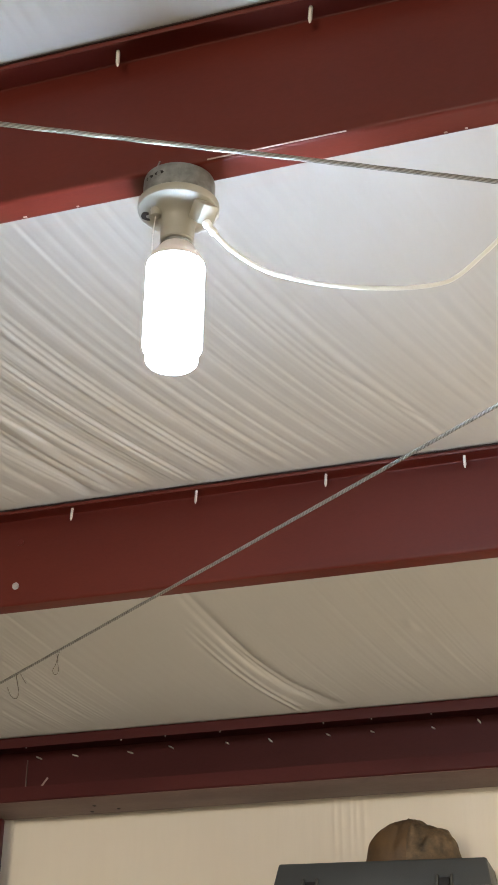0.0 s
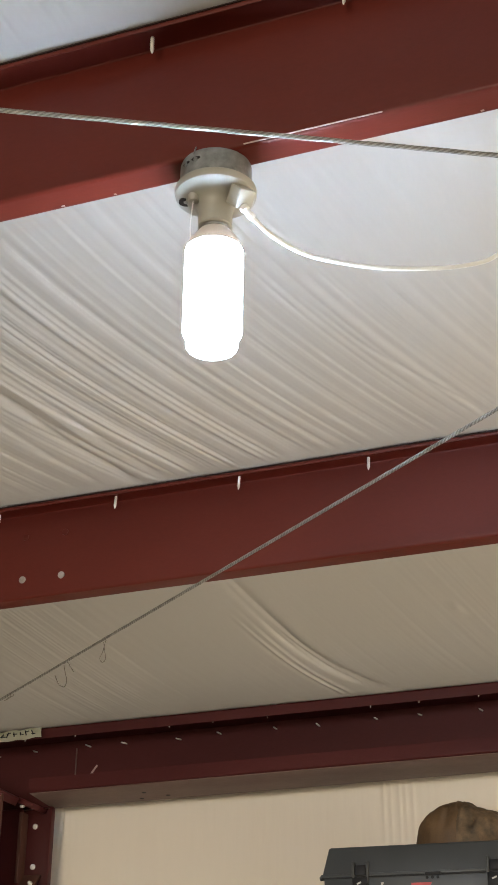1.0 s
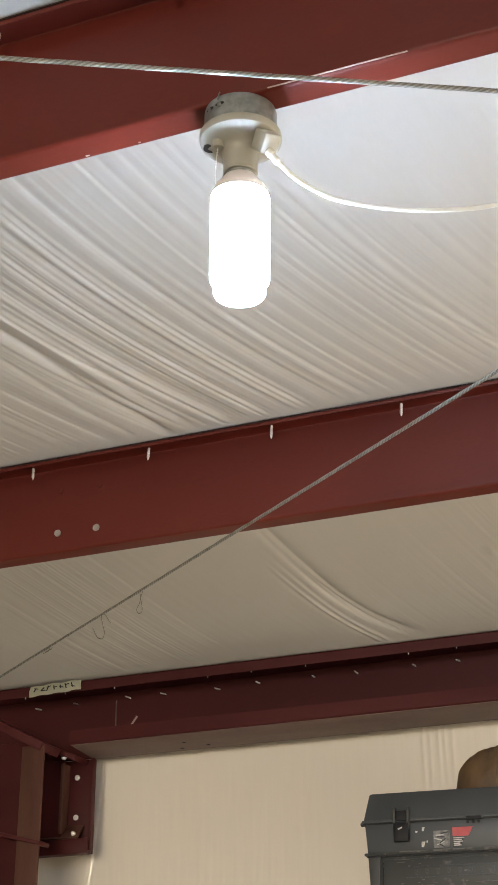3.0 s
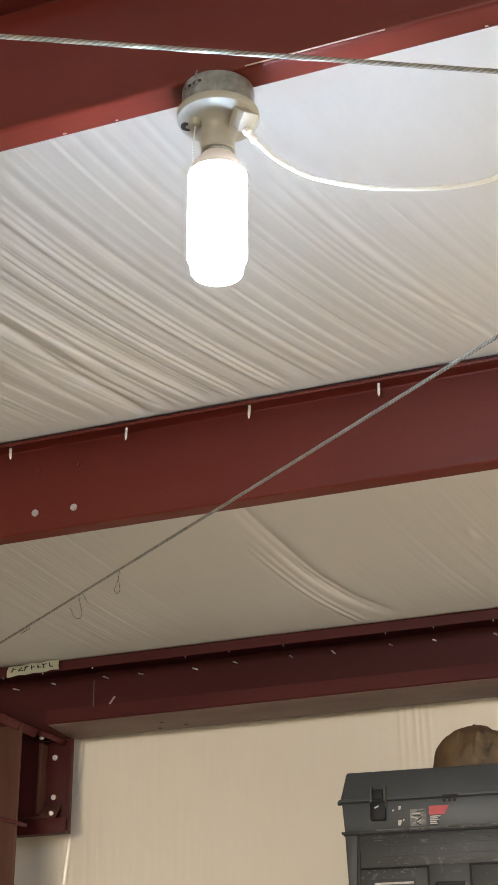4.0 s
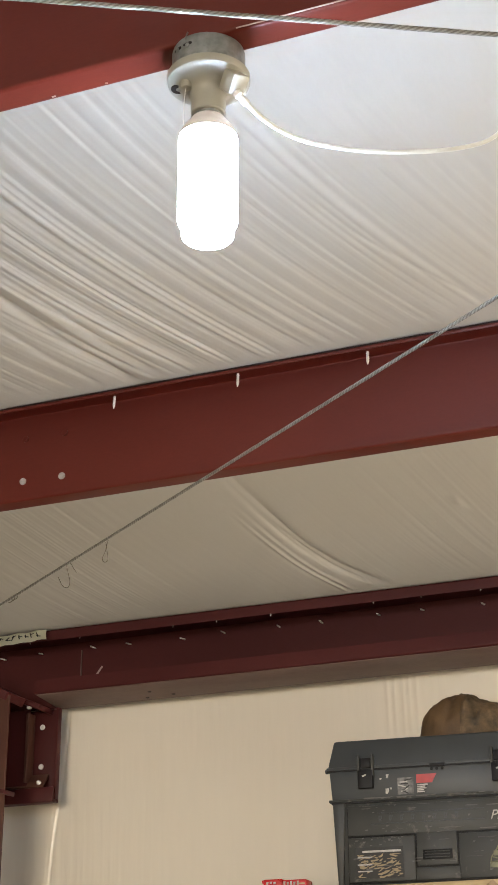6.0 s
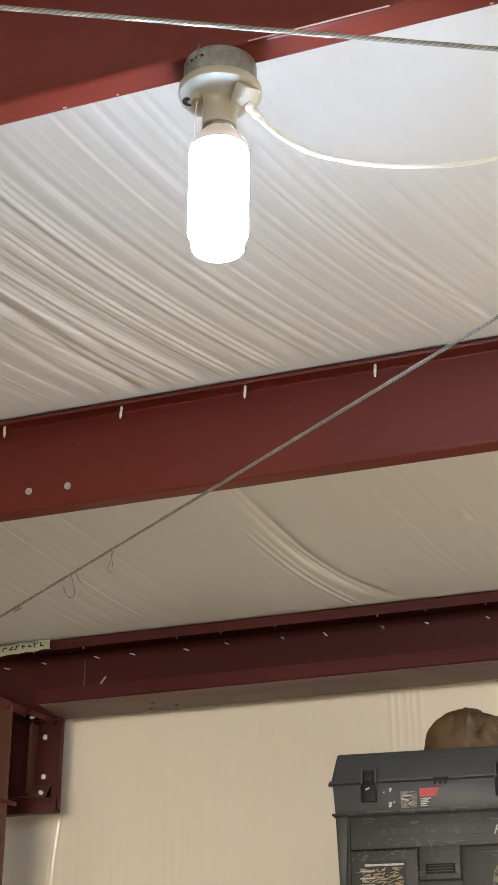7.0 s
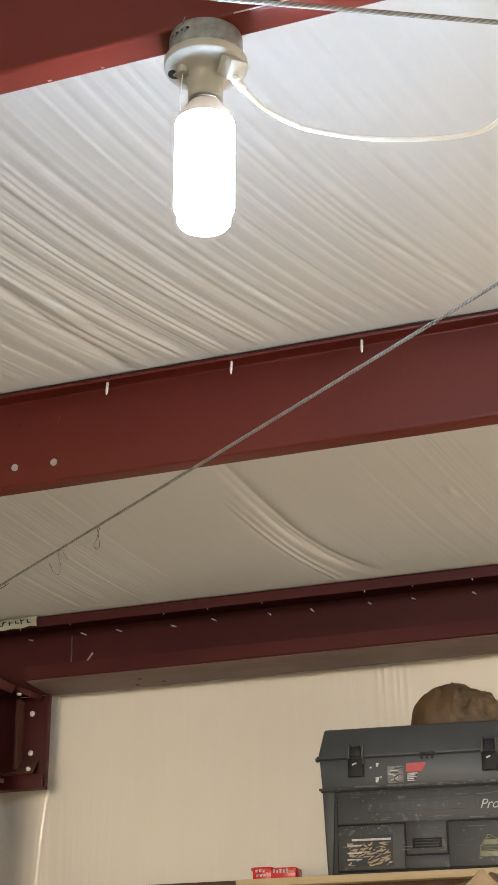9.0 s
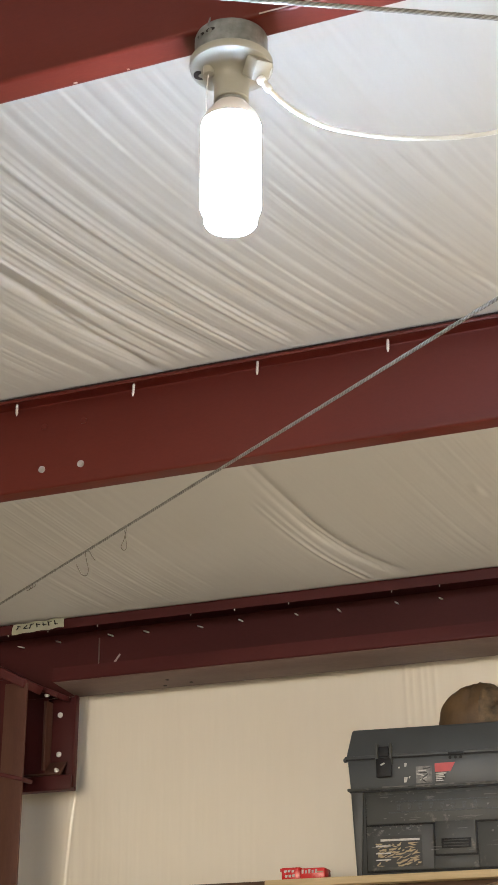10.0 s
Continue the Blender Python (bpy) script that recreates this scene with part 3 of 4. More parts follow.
# ---- lamps ----
def lamp(at, tube_material):
    la = thing("ceiling_lamp", "cream pull-chain lampholder on a galvanised box with a lit tube bulb", "lamp", at)
    box = part("junction_box", lathe([(0.030, -0.0015), (0.047, -0.0015), (0.0515, -0.004), (0.053, -0.009), (0.053, -0.038), (0.0525, -0.042), (0.050, -0.0425)], 48), GALV, la, "galvanised round steel box")
    for a in (-122, -101):
        c, s = math.cos(radians(a)), math.sin(radians(a))
        k = part("knockout", lathe([(0.0075, 0.0), (0.0075, 0.0012), (0.003, 0.0016)], 14), DARK, box, "dark disc for a shaded screw slot")
        k.matrix_basis = pose(c * 0.0525, s * 0.0525, -0.019, 90, 0, a + 90) @ Matrix.Diagonal((1, 0.36, 1, 1))
        f = part("slot_screw", lathe([(0.0035, 0.0), (0.0035, 0.0012), (0.002, 0.002)], 10), GALV, box)
        f.matrix_basis = pose(c * 0.0535, s * 0.0535, -0.021, 90, 0, a + 90)
    part("earth_pin", tube([(-0.012, -0.048, 0.004), (-0.012, -0.052, -0.004), (-0.013, -0.054, -0.012)], 0.0012, 6), GALV, box)
    hold = part("lampholder", lathe([(0.050, -0.0425), (0.0575, -0.043), (0.0598, -0.045), (0.0602, -0.053), (0.0590, -0.0565), (0.055, -0.059), (0.048, -0.061), (0.040, -0.0635), (0.031, -0.068), (0.0268, -0.075), (0.0252, -0.084), (0.0248, -0.104), (0.0252, -0.109), (0.0235, -0.1105), (0.0200, -0.1105)], 56), CREAM, la, "cream plastic lampholder")
    for a, r in ((196, 0.044), (16, 0.044)):
        c, s = math.cos(radians(a)), math.sin(radians(a))
        # Hole is a dark disc, its inner shade put into the colour.
        part("screw_hole", lathe([(0.0105, -0.0625), (0.0105, -0.0605)], 18, (c * r, s * r, 0)), DARK, hold)
        part("fixing_screw", lathe([(0.004, -0.0632), (0.0045, -0.062), (0.0045, -0.0618)], 12, (c * r + 0.001, s * r, 0)), GALV, hold)
    part("chain_boss", lathe([(0.0075, -0.060), (0.0085, -0.064), (0.0075, -0.074), (0.004, -0.0755)], 18, (-0.0235, -0.026, 0)), CREAM, hold)
    chain = bmesh.new()
    for i in range(24):
        z = -0.075 - i * 0.0026
        x = -0.0238 - 0.003 * math.sin(i / 24 * 2.2)
        lathe([(0.0003, z + 0.0012), (0.0012, z), (0.0003, z - 0.0012)], 6, (x, -0.027, 0), bm=chain)
    part("pull_chain", chain, STEEL, hold, "bead pull chain")
    plug = block(-0.015, 0.015, -0.014, 0.014, -0.015, 0.015, 0.003, 2)
    pl = part("outlet_block", plug, CREAM, hold, "cream square outlet block")
    pl.matrix_basis = pose(0.0475, -0.018, -0.0785, 14, 44, -24)
    bulb = part("bulb", lathe([(0.015, -0.1145), (0.0235, -0.117), (0.0265, -0.121), (0.0285, -0.125), (0.0335, -0.131), (0.038, -0.137), (0.0408, -0.144), (0.0415, -0.149)], 40), COLLAR, la, "white plastic bulb collar")
    part("screw_base", lathe([(0.020, -0.1105), (0.0215, -0.112), (0.0205, -0.114), (0.0215, -0.116), (0.020, -0.118)], 32), GALV, bulb)
    part("light_tube", lathe([(0.0405, -0.1495), (0.042, -0.152), (0.042, -0.283), (0.041, -0.287), (0.0365, -0.2895), (0.0365, -0.306), (0.034, -0.3095), (0.020, -0.3105)], 40), tube_material, bulb, "glowing white tube")
    return la


LX, LY = -0.757, 1.735
lamp((LX, LY, Z1), LED)

# power cord of the lamp, drooping to the purlin
cord = thing("power_cord", "white flat electric cable drooping from the lamp", "cable")
pts = spline([(-0.704, 1.717, 2.904), (-0.692, 1.723, 2.887), (-0.666, 1.735, 2.858), (-0.625, 1.741, 2.825), (-0.58, 1.741, 2.801), (-0.515, 1.741, 2.776), (-0.436, 1.741, 2.757), (-0.378, 1.741, 2.752), (-0.350, 1.741, 2.759), (-0.318, 1.740, 2.782), (-0.285, 1.738, 2.810), (-0.24, 1.733, 2.86), (-0.19, 1.728, 2.94), (-0.16, 1.724, 2.998)], 7)
part("sheath", tube(pts[3:], 0.0036, 10, 0.75), CORD, cord)
d = (pts[6] - pts[0]).normalized()
con = part("connector", lathe([(0.0052, 0), (0.0066, 0.002), (0.0066, 0.008), (0.0050, 0.010), (0.0050, 0.016), (0.0060, 0.018), (0.0060, 0.023), (0.0040, 0.026)], 18), WHITE, cord, "white cable clamp")
con.matrix_basis = Matrix.Translation(pts[0] - d * 0.004) @ d.to_track_quat("Z", "Y").to_matrix().to_4x4()


# ---- bracing cables ----
def wire_rope(a, c, radius, pitch, label):
    a, c = Vector(a), Vector(c)
    d = c - a
    length = d.length
    d.normalize()
    s = d.cross(Vector((0, 0, 1))).normalized()
    u = s.cross(d)
    rope = thing("brace_cable", label, "cable", group="roof bracing cables")
    n = int(length / pitch * 12)
    for k in range(6):
        pts = []
        for i in range(n + 1):
            q = i / n
            ang = 2 * math.pi * (q * length / pitch + k / 6)
            pts.append(a + d * q * length + (s * math.cos(ang) + u * math.sin(ang)) * radius * 0.62)
        # Every other strand takes a darker copy, painting in the twist's shading.
        part("strand", tube(pts, radius * 0.42, 5), ROPE_SHADED if k % 2 else ROPE, rope)
    return rope


wire_rope((-1.909, 0.920, 2.957), (1.37, 2.75, 2.950), 0.0036, 0.031, "twisted galvanised steel bracing cable below the roof")
wire_rope((-2.39, 3.722, 2.84), (0.75, 1.43, 2.84), 0.0036, 0.031, "twisted galvanised steel bracing cable with wire ties")


def wire_tie(points, label):
    tagged(part("wire_tie", tube(spline(points, 6), 0.0009, 6), WIRE), label, "wire", "wire ties on the cable")


def on_rope(x):
    return Vector((x, 3.722 + (x + 2.39) * (1.43 - 3.722) / 3.14, 2.833))


q = on_rope(-1.658)
wire_tie([q + Vector(o) for o in ((-0.006, 0, 0.004), (0.004, 0.004, 0.006), (0.006, -0.004, -0.004), (-0.001, 0, -0.024), (-0.008, 0, -0.040), (-0.001, 0, -0.050), (0.007, 0, -0.044), (0.004, 0, -0.022), (0.0, 0, 0.0))], "thin wire loop hanging from the bracing cable")
q = on_rope(-1.824)
wire_tie([q + Vector(o) for o in ((0.004, 0, 0.006), (-0.006, 0.003, 0.002), (0.0, 0, -0.020), (0.006, 0, -0.044), (0.0, 0, -0.058), (-0.014, 0, -0.052), (-0.024, 0, -0.034), (-0.028, 0, -0.026))], "bent wire hook hanging from the bracing cable")
wire_tie([q + Vector(o) for o in ((-0.004, 0, 0.004), (0.006, 0, 0.004), (0.014, 0, -0.008), (0.024, 0, -0.022))], "short wire end twisted on the bracing cable")
for x in (-2.085, -2.10, -2.112):
    q = on_rope(x)
    wire_tie([q + Vector(o) for o in ((-0.006, 0, 0.002), (0, 0.003, 0.007), (0.006, 0, 0.002), (0.004, -0.004, -0.004), (-0.004, -0.003, -0.005))], "small wire wrap on the bracing cable")

# ---- paper tag on the eave strut ----
tag = thing("paper_tag", "cream paper tag with black handwriting tucked on the strut", "tag", (-2.381, 4.044, 2.893), (0, -2, 0))
b = bmesh.new()
rows = []
for i in range(15):
    x = -0.088 + 0.176 * i / 14
    rows.append([b.verts.new((x + 0.004 * k / 4 * (1 if i == 14 else 0), -0.004 - 0.010 * math.sin(k / 4 * 2.0) + 0.002 * math.sin(i * 0.9), 0.016 - 0.034 * k / 4 + 0.0015 * math.sin(i * 1.3 + k))) for k in range(5)])
for lo, hi in zip(rows, rows[1:]):
    for k in range(4):
        b.faces.new((lo[k], hi[k], hi[k + 1], lo[k + 1]))
bmesh.ops.solidify(b, geom=list(b.faces), thickness=0.0008)
part("paper", b, PAPER, tag)
r = random.Random(5)
for x in (-0.066, -0.040, -0.022, 0.000, 0.022, 0.040, 0.062):
    h = r.uniform(0.010, 0.017)
    s = part("ink_bar", block(-0.0016, 0.0016, -0.0006, 0.0006, -h / 2, h / 2), INK, tag)
    s.matrix_basis = pose(x, -0.0165, 0.0, 0, r.uniform(-30, 60), 0)
    s = part("ink_bar", block(-0.007, 0.007, -0.0006, 0.0006, -0.0012, 0.0012), INK, tag)
    s.matrix_basis = pose(x + 0.004, -0.0165, r.uniform(-0.005, 0.006), 0, r.uniform(-15, 15), 0)

# ---- shelf with its things ----
SHELF_Z = 2.098
shelf = thing("wall_shelf", "plywood shelf with dark wooden frame on the wall", "shelf")
part("board", block(-1.60, 1.2, 3.925, 4.212, SHELF_Z - 0.019, SHELF_Z, 0.0015), PLY, shelf, "pale plywood board")
part("rail", block(-1.58, 1.2, 3.96, 3.998, SHELF_Z - 0.11, SHELF_Z - 0.0195, 0.003), WOOD, shelf)
part("lower_board", block(-1.60, 1.2, 3.70, 4.212, 1.58, 1.60, 0.0015), PLY, shelf)
for x in (-1.56, 1.15):
    part("post", block(x, x + 0.04, 4.0, 4.04, 0, SHELF_Z - 0.0195, 0.003), WOOD, shelf)
    part("post", block(x, x + 0.04, 3.71, 3.75, 0, 1.58, 0.003), WOOD, shelf)

tb = thing("tool_box", "worn dark grey plastic tool box with stickers, on the shelf", "tool box", (-1.372, 3.947, SHELF_Z + 0.001), (0, 0, 5))
tb.scale = (1, 1, 1.027)


def taper(x0, x1, y0, y1, z0, z1, dx, dy, bevel):
    """A block whose bottom is narrower by dx and dy a side."""
    b = bmesh.new()
    bmesh.ops.create_cube(b, size=1)
    for v in b.verts:
        low = v.co.z < 0
        v.co = Vector((((x0 + dx * low) if v.co.x < 0 else (x1 - dx * low)), ((y0 + dy * low) if v.co.y < 0 else (y1 - dy * low)), z0 if low else z1))
    bmesh.ops.bevel(b, geom=list(b.edges), offset=bevel, segments=2, profile=0.5, affect="EDGES")
    return b


BW, BD = 0.566, 0.205
body = part("body", taper(0.010, BW - 0.010, 0.010, BD, 0.0, 0.214, 0.012, 0.006, 0.005), BOXGREY, tb)
part("corner_rib", taper(0.006, 0.040, 0.004, 0.03, 0.0, 0.212, 0.010, 0.006, 0.003), BOXGREY, body)
part("corner_rib", taper(BW - 0.040, BW - 0.006, 0.004, 0.03, 0.0, 0.212, 0.010, 0.006, 0.003), BOXGREY, body)
# Dark block behind the panels paints shade into the gaps between them.
part("groove_shade", block(0.043, BW - 0.043, 0.0105, 0.018, 0.008, 0.204, 0.001), LATCH, body, "dark block painting shade into the grooves between panels")
part("front_panel", block(0.046, BW - 0.046, 0.0055, 0.014, 0.125, 0.200, 0.002), BOXGREY, body)
part("front_panel", block(0.046, 0.220, 0.0055, 0.016, 0.012, 0.1205, 0.002), BOXGREY, body)
part("front_panel", block(0.334, BW - 0.046, 0.0055, 0.016, 0.012, 0.1205, 0.002), BOXGREY, body)
part("front_panel", block(0.220, 0.334, 0.0075, 0.016, 0.012, 0.042, 0.002), BOXGREY, body)
part("pull_tab", block(0.225, 0.329, 0.0051, 0.014, 0.046, 0.128, 0.002), BOXGREY, body)
# Raised dark block stands in for the slot's shaded inside.
part("pull_slot", block(0.240, 0.316, 0.0025, 0.006, 0.060, 0.084, 0.001), LATCH, body, "dark block for the shaded finger slot")
for z in (0.064, 0.071, 0.078):
    part("grip_ridge", block(0.246, 0.310, 0.0012, 0.005, z, z + 0.0025, 0.0008), BOXGREY, body)
rim = part("lid_rim", taper(0.0, BW, 0.0, BD + 0.004, 0.214, 0.292, 0.006, 0.004, 0.004), LIDGREY, tb)
part("rim_lip", block(-0.002, BW + 0.002, -0.002, BD + 0.005, 0.2105, 0.217, 0.002), BOXGREY, rim)
part("rim_seam", block(0.004, BW - 0.004, 0.003, BD + 0.002, 0.2065, 0.2105), LATCH, rim, "dark seam under the rim")
lid = bmesh.new()
bmesh.ops.create_cube(lid, size=1)
for v in lid.verts:
    up = v.co.z > 0
    v.co = Vector(((-0.004 + 0.014 * up) if v.co.x < 0 else (BW + 0.004 - 0.014 * up), (-0.004 + 0.022 * up) if v.co.y < 0 else BD + 0.004 - 0.012 * up, 0.370 if up else 0.293))
bmesh.ops.bevel(lid, geom=list(lid.edges), offset=0.006, segments=3, profile=0.5, affect="EDGES")
lid = part("lid", lid, LIDGREY, tb)
part("lid_edge", block(-0.006, BW + 0.006, -0.0062, BD + 0.006, 0.2905, 0.298, 0.002), LIDGREY, lid)
part("lid_seam", block(-0.0035, BW + 0.0035, -0.0052, BD + 0.003, 0.2875, 0.2905), LATCH, lid, "dark seam under the lid")
part("side_pin", lathe([(0.006, 0), (0.006, -0.007), (0.004, -0.009)], 12, (-0.004, 0.012, 0.292), "X"), LIDGREY, lid)
for x in (0.080, 0.430):
    la = part("latch", block(x, x + 0.040, -0.016, -0.004, 0.240, 0.286, 0.002), LATCH, tb, "black plastic latch")
    part("latch_arm", block(x - 0.002, x + 0.005, -0.014, 0.006, 0.272, 0.326, 0.002), BOXGREY, la)
    part("latch_arm", block(x + 0.035, x + 0.042, -0.014, 0.006, 0.272, 0.326, 0.002), BOXGREY, la)
    part("latch_plate", block(x + 0.006, x + 0.034, -0.010, 0.006, 0.292, 0.318, 0.002), LATCH, la)
    m = part("latch_mark", block(-0.006, 0.006, -0.0006, 0.0006, -0.002, 0.002, 0.0003), PALE, la, "pale worn mark")
    m.matrix_basis = pose(x + 0.018, -0.0165, 0.272, 0, -22, 0)
# Dark raised shapes for the shaded insides of hasp slot and key holes.
part("key_hole", block(0.270, 0.310, -0.0095, -0.006, 0.286, 0.294, 0.001), LATCH, tb, "dark hasp slot")
for x in (0.274, 0.288, 0.302):
    part("key_hole", lathe([(0.004, 0), (0.004, -0.0012)], 12, (x, -0.004, 0.281), "Y"), LATCH, tb)


def flat(name, x0, x1, z0, z1, y, material, parent, label="", lean=0.0):
    """A thin flat print or sticker on the front."""
    b = bmesh.new()
    v = [(x0, z0), (x1 - lean, z0), (x1, z1), (x0, z1)]
    f = [b.verts.new((x, y - 0.0006, z)) for x, z in v]
    k = [b.verts.new((x, y + 0.0006, z)) for x, z in v]
    b.faces.new(f)
    b.faces.new(k[::-1])
    for i in range(4):
        b.faces.new((f[i], f[(i + 1) % 4], k[(i + 1) % 4], k[i]))
    return part(name, b, material, parent, label)


st = flat("sticker", 0.182, 0.224, 0.222, 0.264, 0.0005, GREYPRINT, rim, "worn grey picture sticker")
for i in range(7):
    j = random.Random(40 + i)
    s = flat("print_mark", -0.010, 0.010, -0.0014, 0.0014, 0, PALE if i % 2 else INK, st)
    s.matrix_basis = pose(0.203 + j.uniform(-0.01, 0.01), -0.0008, 0.228 + i * 0.005, 0, j.uniform(-40, 40), 0)
st = flat("sticker", 0.232, 0.285, 0.248, 0.270, 0.0005, REDPRINT, rim, "red torn sticker with pale lines", 0.012)
st2 = flat("sticker_base", 0.232, 0.262, 0.222, 0.247, 0.0005, INK, rim, "black sticker", 0.010)
for i in range(5):
    flat("print_line", 0.234, 0.262 - i * 0.002 - (0.005 if i % 2 else 0), 0.2425 - i * 0.0045, 0.2452 - i * 0.0045, -0.0008, PALE, st2)
for x, z, w, h in ((0.135, 0.262, 0.006, 0.004), (0.152, 0.265, 0.008, 0.010), (0.150, 0.226, 0.010, 0.013), (0.163, 0.236, 0.004, 0.005)):
    flat("paint_fleck", x, x + w, z, z + h, 0.0015, PALE, rim, "pale paint fleck", w * 0.4)
lb = flat("label_panel", 0.064, 0.190, 0.020, 0.096, 0.0048, INK, body, "worn black and gold label")
flat("label_heading", 0.082, 0.184, 0.083, 0.088, 0.0037, PALE, lb)
r = random.Random(9)
for i in range(110):
    w, h = r.uniform(0.005, 0.024), r.uniform(0.0010, 0.0038)
    x, z = r.uniform(0.068, 0.188 - w), r.uniform(0.022, 0.078)
    if x < 0.12 and r.random() < 0.45:
        continue
    s = flat("worn_print", -w / 2, w / 2, -h / 2, h / 2, 0, GOLD, lb, "", w * 0.3)
    s.matrix_basis = pose(x + w / 2, 0.0036 - 0.00001 * i, z, 0, r.uniform(-35, 20), 0)
for z in (0.070, 0.052, 0.036):
    flat("print_line", 0.070, 0.108, z, z + 0.003, 0.0018, PALE, lb)
em = flat("emblem", 0.412, 0.460, 0.034, 0.046, 0.0048, OLIVE, body, "worn olive cap-shaped print")
for pts in ([(0.410, 0.034), (0.414, 0.060), (0.428, 0.078), (0.446, 0.080), (0.460, 0.072), (0.464, 0.050), (0.462, 0.036)], [(0.428, 0.078), (0.432, 0.086), (0.442, 0.084), (0.446, 0.080)], [(0.414, 0.060), (0.430, 0.056), (0.448, 0.058), (0.464, 0.054)], [(0.410, 0.046), (0.436, 0.050), (0.462, 0.046)]):
    part("print_outline", tube([(x, 0.0046, z) for x, z in pts], 0.0014, 6), OLIVE, em)
flat("worn_print", 0.420, 0.456, 0.062, 0.074, 0.0047, OLIVE, em)
r = random.Random(3)
for i in range(8):
    x = 0.128 + i * 0.0285
    s = flat("embossed_letter", 0, 0.009, 0, 0.013, 0.0042, LIDGREY, body, "", 0.003)
    s.matrix_basis = pose(x, 0, 0.160 + r.uniform(-0.001, 0.001))
    flat("embossed_letter_face", x + 0.002, x + 0.006, 0.164, 0.169, 0.0030, BOXGREY, body)
part("embossed_bar", block(0.105, 0.402, 0.0038, 0.007, 0.152, 0.1545, 0.0005), LIDGREY, body)
part("embossed_bar", block(0.125, 0.402, 0.0038, 0.007, 0.178, 0.1805, 0.0005), LIDGREY, body)
tx = bpy.data.curves.new("lettering", "FONT")
tx.body, tx.size, tx.shear, tx.extrude = "Pro", 0.033, 0.35, 0.0006
tmp = new("tmp_text", tx)
me = bpy.data.meshes.new_from_object(tmp.evaluated_get(bpy.context.evaluated_depsgraph_get()))
bpy.data.objects.remove(tmp)
me.materials.clear()
me.materials.append(PALE)
word = new("lettering", me)
word.parent = body
word.matrix_basis = pose(0.416, 0.0042, 0.150, 90, 0, 0)
tagged(word, "pale script lettering")

# dust and scuffs on the box front
SCUFF = surface("dusty_scuff", (0.105, 0.105, 0.10), (0.16, 0.157, 0.15), 50, 0.8)
r = random.Random(17)
for i in range(34):
    w, h = r.uniform(0.006, 0.05), r.uniform(0.0006, 0.0022)
    x, z = r.uniform(0.05, BW - 0.06 - w), r.choice((r.uniform(0.185, 0.198), r.uniform(0.126, 0.14), r.uniform(0.04, 0.11)))
    flat("scuff_mark", x, x + w, z, z + h, 0.0046, SCUFF, body, "", w * 0.2)
for i in range(16):
    w, h = r.uniform(0.006, 0.06), r.uniform(0.0006, 0.002)
    x = r.uniform(0.01, BW - 0.02 - w)
    flat("scuff_mark", x, x + w, 0.2135 + r.uniform(0, 0.003), 0.2135 + h + 0.003, -0.0036, SCUFF, rim, "", w * 0.2)

for i in range(40):
    w, h = r.uniform(0.002, 0.010), r.uniform(0.001, 0.005)
    x, z, y, on = r.choice(((r.uniform(0.06, 0.46), r.uniform(0.130, 0.198), 0.0046, body), (r.uniform(0.35, 0.48), r.uniform(0.02, 0.11), 0.0046, body), (r.uniform(0.06, 0.20), r.uniform(0.098, 0.118), 0.0046, body)))
    flat("dust_fleck", x, x + w, z, z + h, y, SCUFF, on, "", w * 0.5)

# cap lying on the tool box
CAPX, CAPY, CAPZ = -1.026, 4.090, SHELF_Z + 0.381


def cap():
    c = thing("cap", "crumpled brown camouflage cloth cap on the tool box", "cap", (CAPX, CAPY, CAPZ))
    ss = [0, 0.02, 0.055, 0.146, 0.29, 0.40, 0.47, 0.57, 0.70, 0.86, 0.94, 1.0]
    hh = [0.004, 0.050, 0.076, 0.099, 0.116, 0.124, 0.130, 0.115, 0.099, 0.085, 0.063, 0.016]
    crown, brim = bmesh.new(), bmesh.new()
    for b, lo_s, hi_s, grow in ((crown, 0.0, 0.72, 0.0), (brim, 0.50, 1.0, 0.0025)):
        rows = []
        for i in range(45):
            q = lo_s + (hi_s - lo_s) * i / 44
            h = float(np.interp(q, ss, hh)) + grow - 0.012 * (grow > 0) * max(0.0, 1 - (q - 0.5) / 0.05)
            wide = 0.088 * (1 - abs(2 * q - 0.9) ** 3 * 0.75) + grow
            row = []
            for k in range(33):
                a = math.pi * k / 32
                co = Vector((-0.1255 + 0.251 * q, -wide * math.cos(a), h * math.sin(a) ** 0.75))
                dent = noise.noise(co * 26) * 0.006 + noise.noise(co * 62 + Vector((3, 1, 7))) * (0.0025 + 0.004 * (grow > 0))
                dent -= 0.007 * math.exp(-((q - 0.46 + 0.10 * math.cos(a)) / 0.035) ** 2) * math.sin(a)
                co += Vector((0, -math.cos(a), math.sin(a))) * dent * min(1, math.sin(a) * 2 + 0.2)
                co.z = max(co.z, 0.0)
                row.append(b.verts.new(co))
            rows.append(row)
        for lo, hi in zip(rows, rows[1:]):
            for k in range(32):
                b.faces.new((lo[k], hi[k], hi[k + 1], lo[k + 1]))
        b.faces.new(rows[0])
        b.faces.new(rows[-1][::-1])
    part("crown", crown, CAPCLOTH, c)
    part("brim", brim, CAPDARK, c, "camouflage patterned folded brim")
    return c


cap()

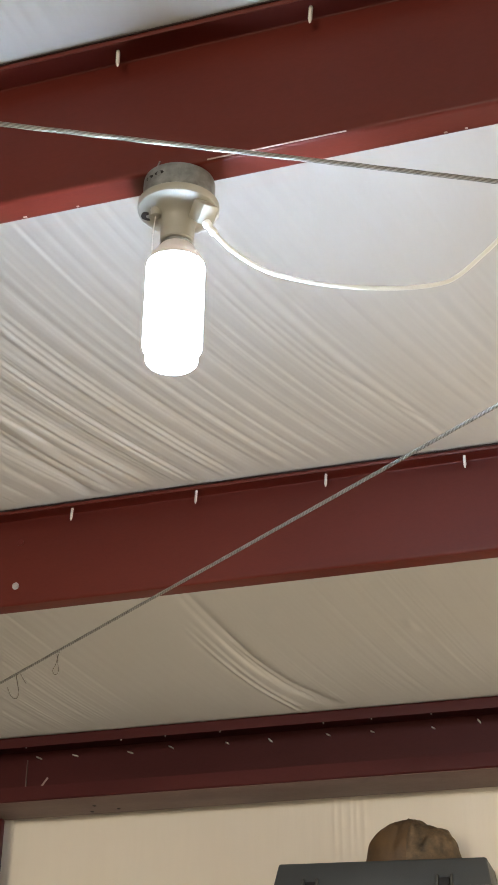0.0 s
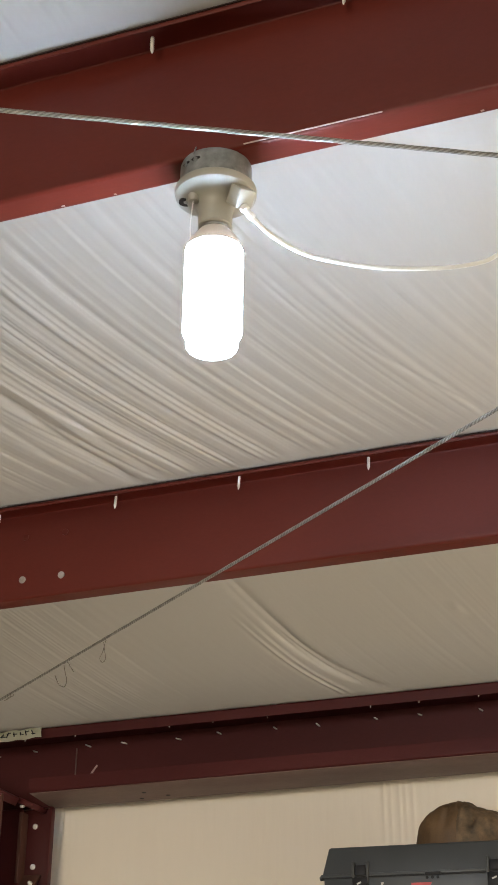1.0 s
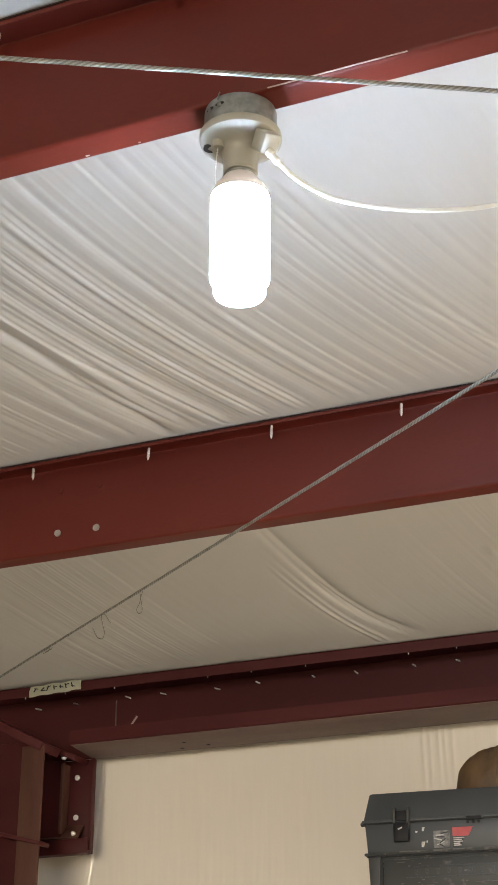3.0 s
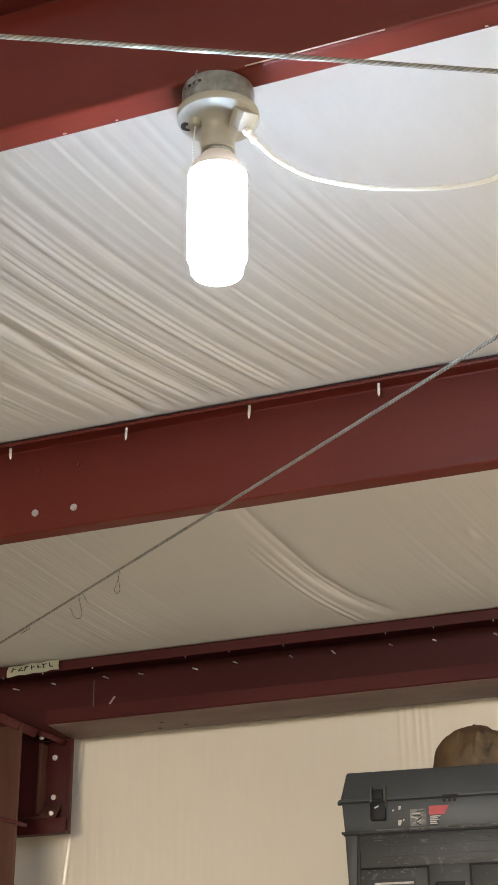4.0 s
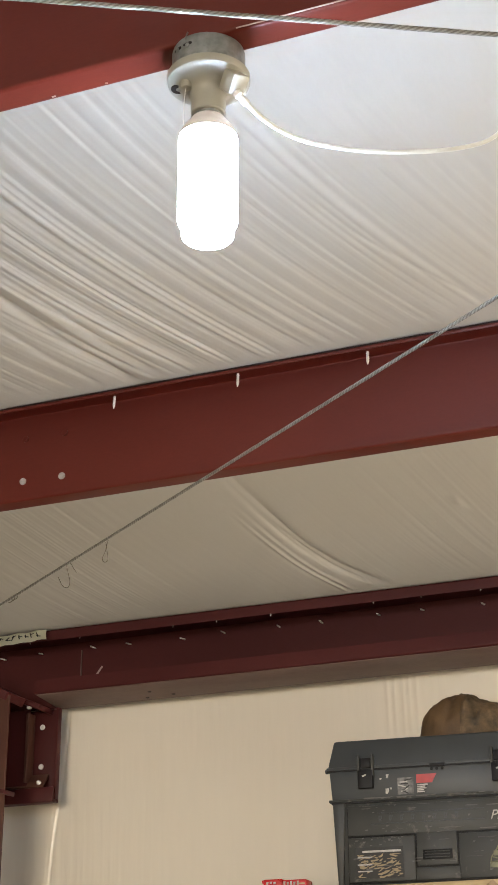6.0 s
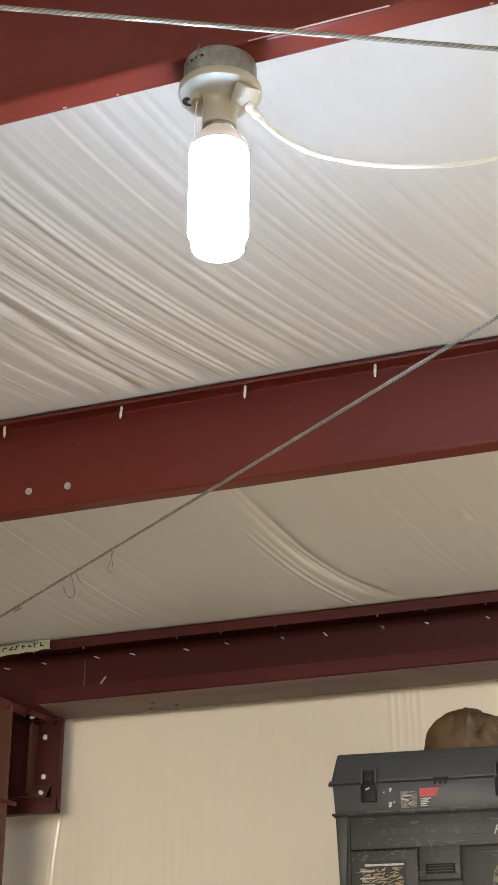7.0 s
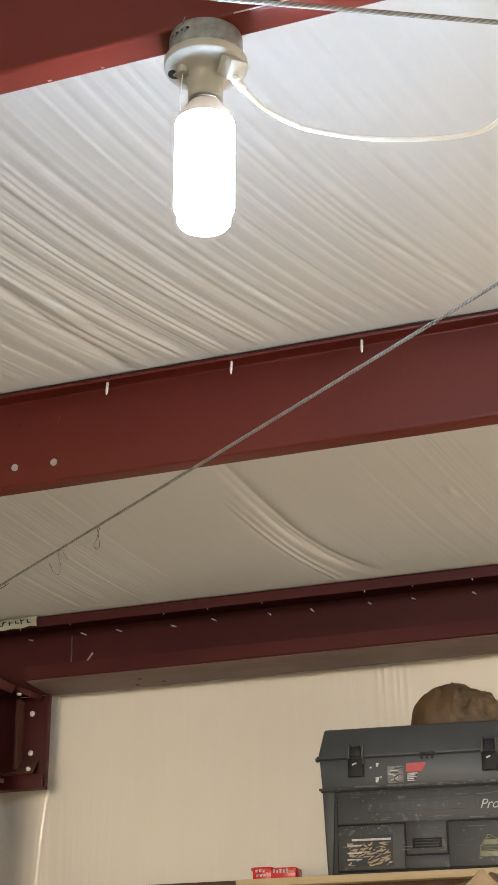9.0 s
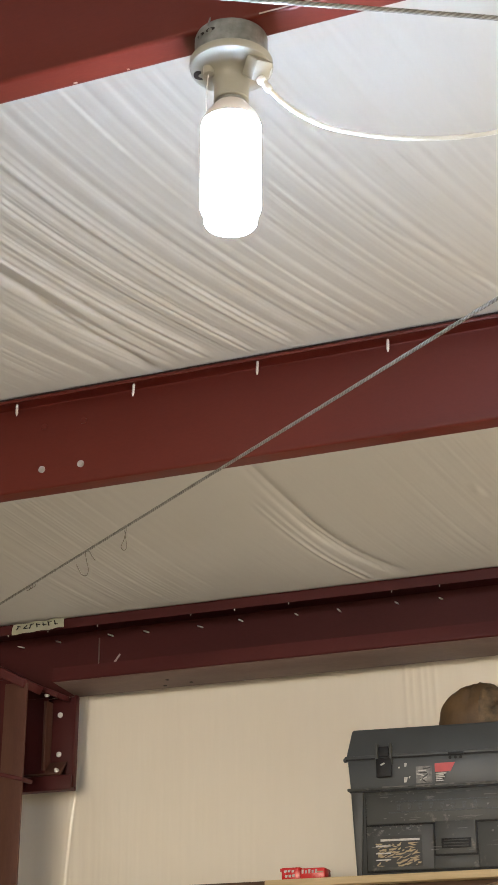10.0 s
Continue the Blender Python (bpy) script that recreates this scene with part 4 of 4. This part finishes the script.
# red carton on the shelf
carton = thing("soap_carton", "small shiny red carton with pale printing on the shelf", "carton", (-1.560, 3.945, SHELF_Z + 0.001), (0, 0, 4))
part("carton_body", block(0.0, 0.052, 0.0, 0.06, 0.0, 0.031, 0.0025), SOAP, carton)
part("carton_body", block(0.053, 0.118, -0.002, 0.055, 0.0, 0.028, 0.003), SOAP, carton)
part("end_flap", block(-0.006, 0.001, 0.006, 0.03, 0.022, 0.030, 0.0015), SOAP, carton)
r = random.Random(8)
for i, x in enumerate((0.056, 0.065, 0.074, 0.083, 0.092)):
    flat("print_bar", x, x + 0.0055, 0.014, 0.024 - 0.002 * (i % 2), -0.0028, PALE, carton, "", 0.001)
for x, z in ((0.008, 0.018), (0.018, 0.019), (0.028, 0.018), (0.010, 0.006), (0.020, 0.006), (0.030, 0.007)):
    flat("print_bar", x, x + 0.007, z, z + 0.006, -0.0008, PALE, carton, "", 0.002)
flat("print_bar", 0.096, 0.114, 0.016, 0.019, -0.0028, GOLD, carton)

# canvas bag on the lower shelf, its peaked top in front of the board
bag = thing("canvas_bag", "tan canvas bag with peaked corners, before the shelf", "bag", (-0.905, 3.80, 1.601))
b = bmesh.new()
n, rows = 48, []
for j in range(22):
    h = j / 21
    row = []
    for i in range(n):
        a = 2 * math.pi * i / n
        c, s = math.cos(a), math.sin(a)
        x = 0.15 * abs(c) ** 0.6 * (1 if c > 0 else -1) * (1 + 0.1 * math.sin(h * 3))
        y = 0.075 * abs(s) ** 0.6 * (1 if s > 0 else -1) * (1 - 0.55 * h ** 3)
        peak = 0.060 * (math.exp(-((x + 0.012) / 0.026) ** 2) + math.exp(-((x - 0.096) / 0.028) ** 2) * 0.9)
        z = h * 0.428 + peak * h ** 4
        o = 0.008 * noise.noise(Vector((x * 14, y * 14, z * 9)))
        row.append(b.verts.new((x + o, y + o, z)))
    rows.append(row)
for lo, hi in zip(rows, rows[1:]):
    for i in range(n):
        b.faces.new((lo[i], lo[(i + 1) % n], hi[(i + 1) % n], hi[i]))
b.faces.new(rows[0][::-1])
b.faces.new(rows[-1])
part("bag_body", b, CANVAS, bag)
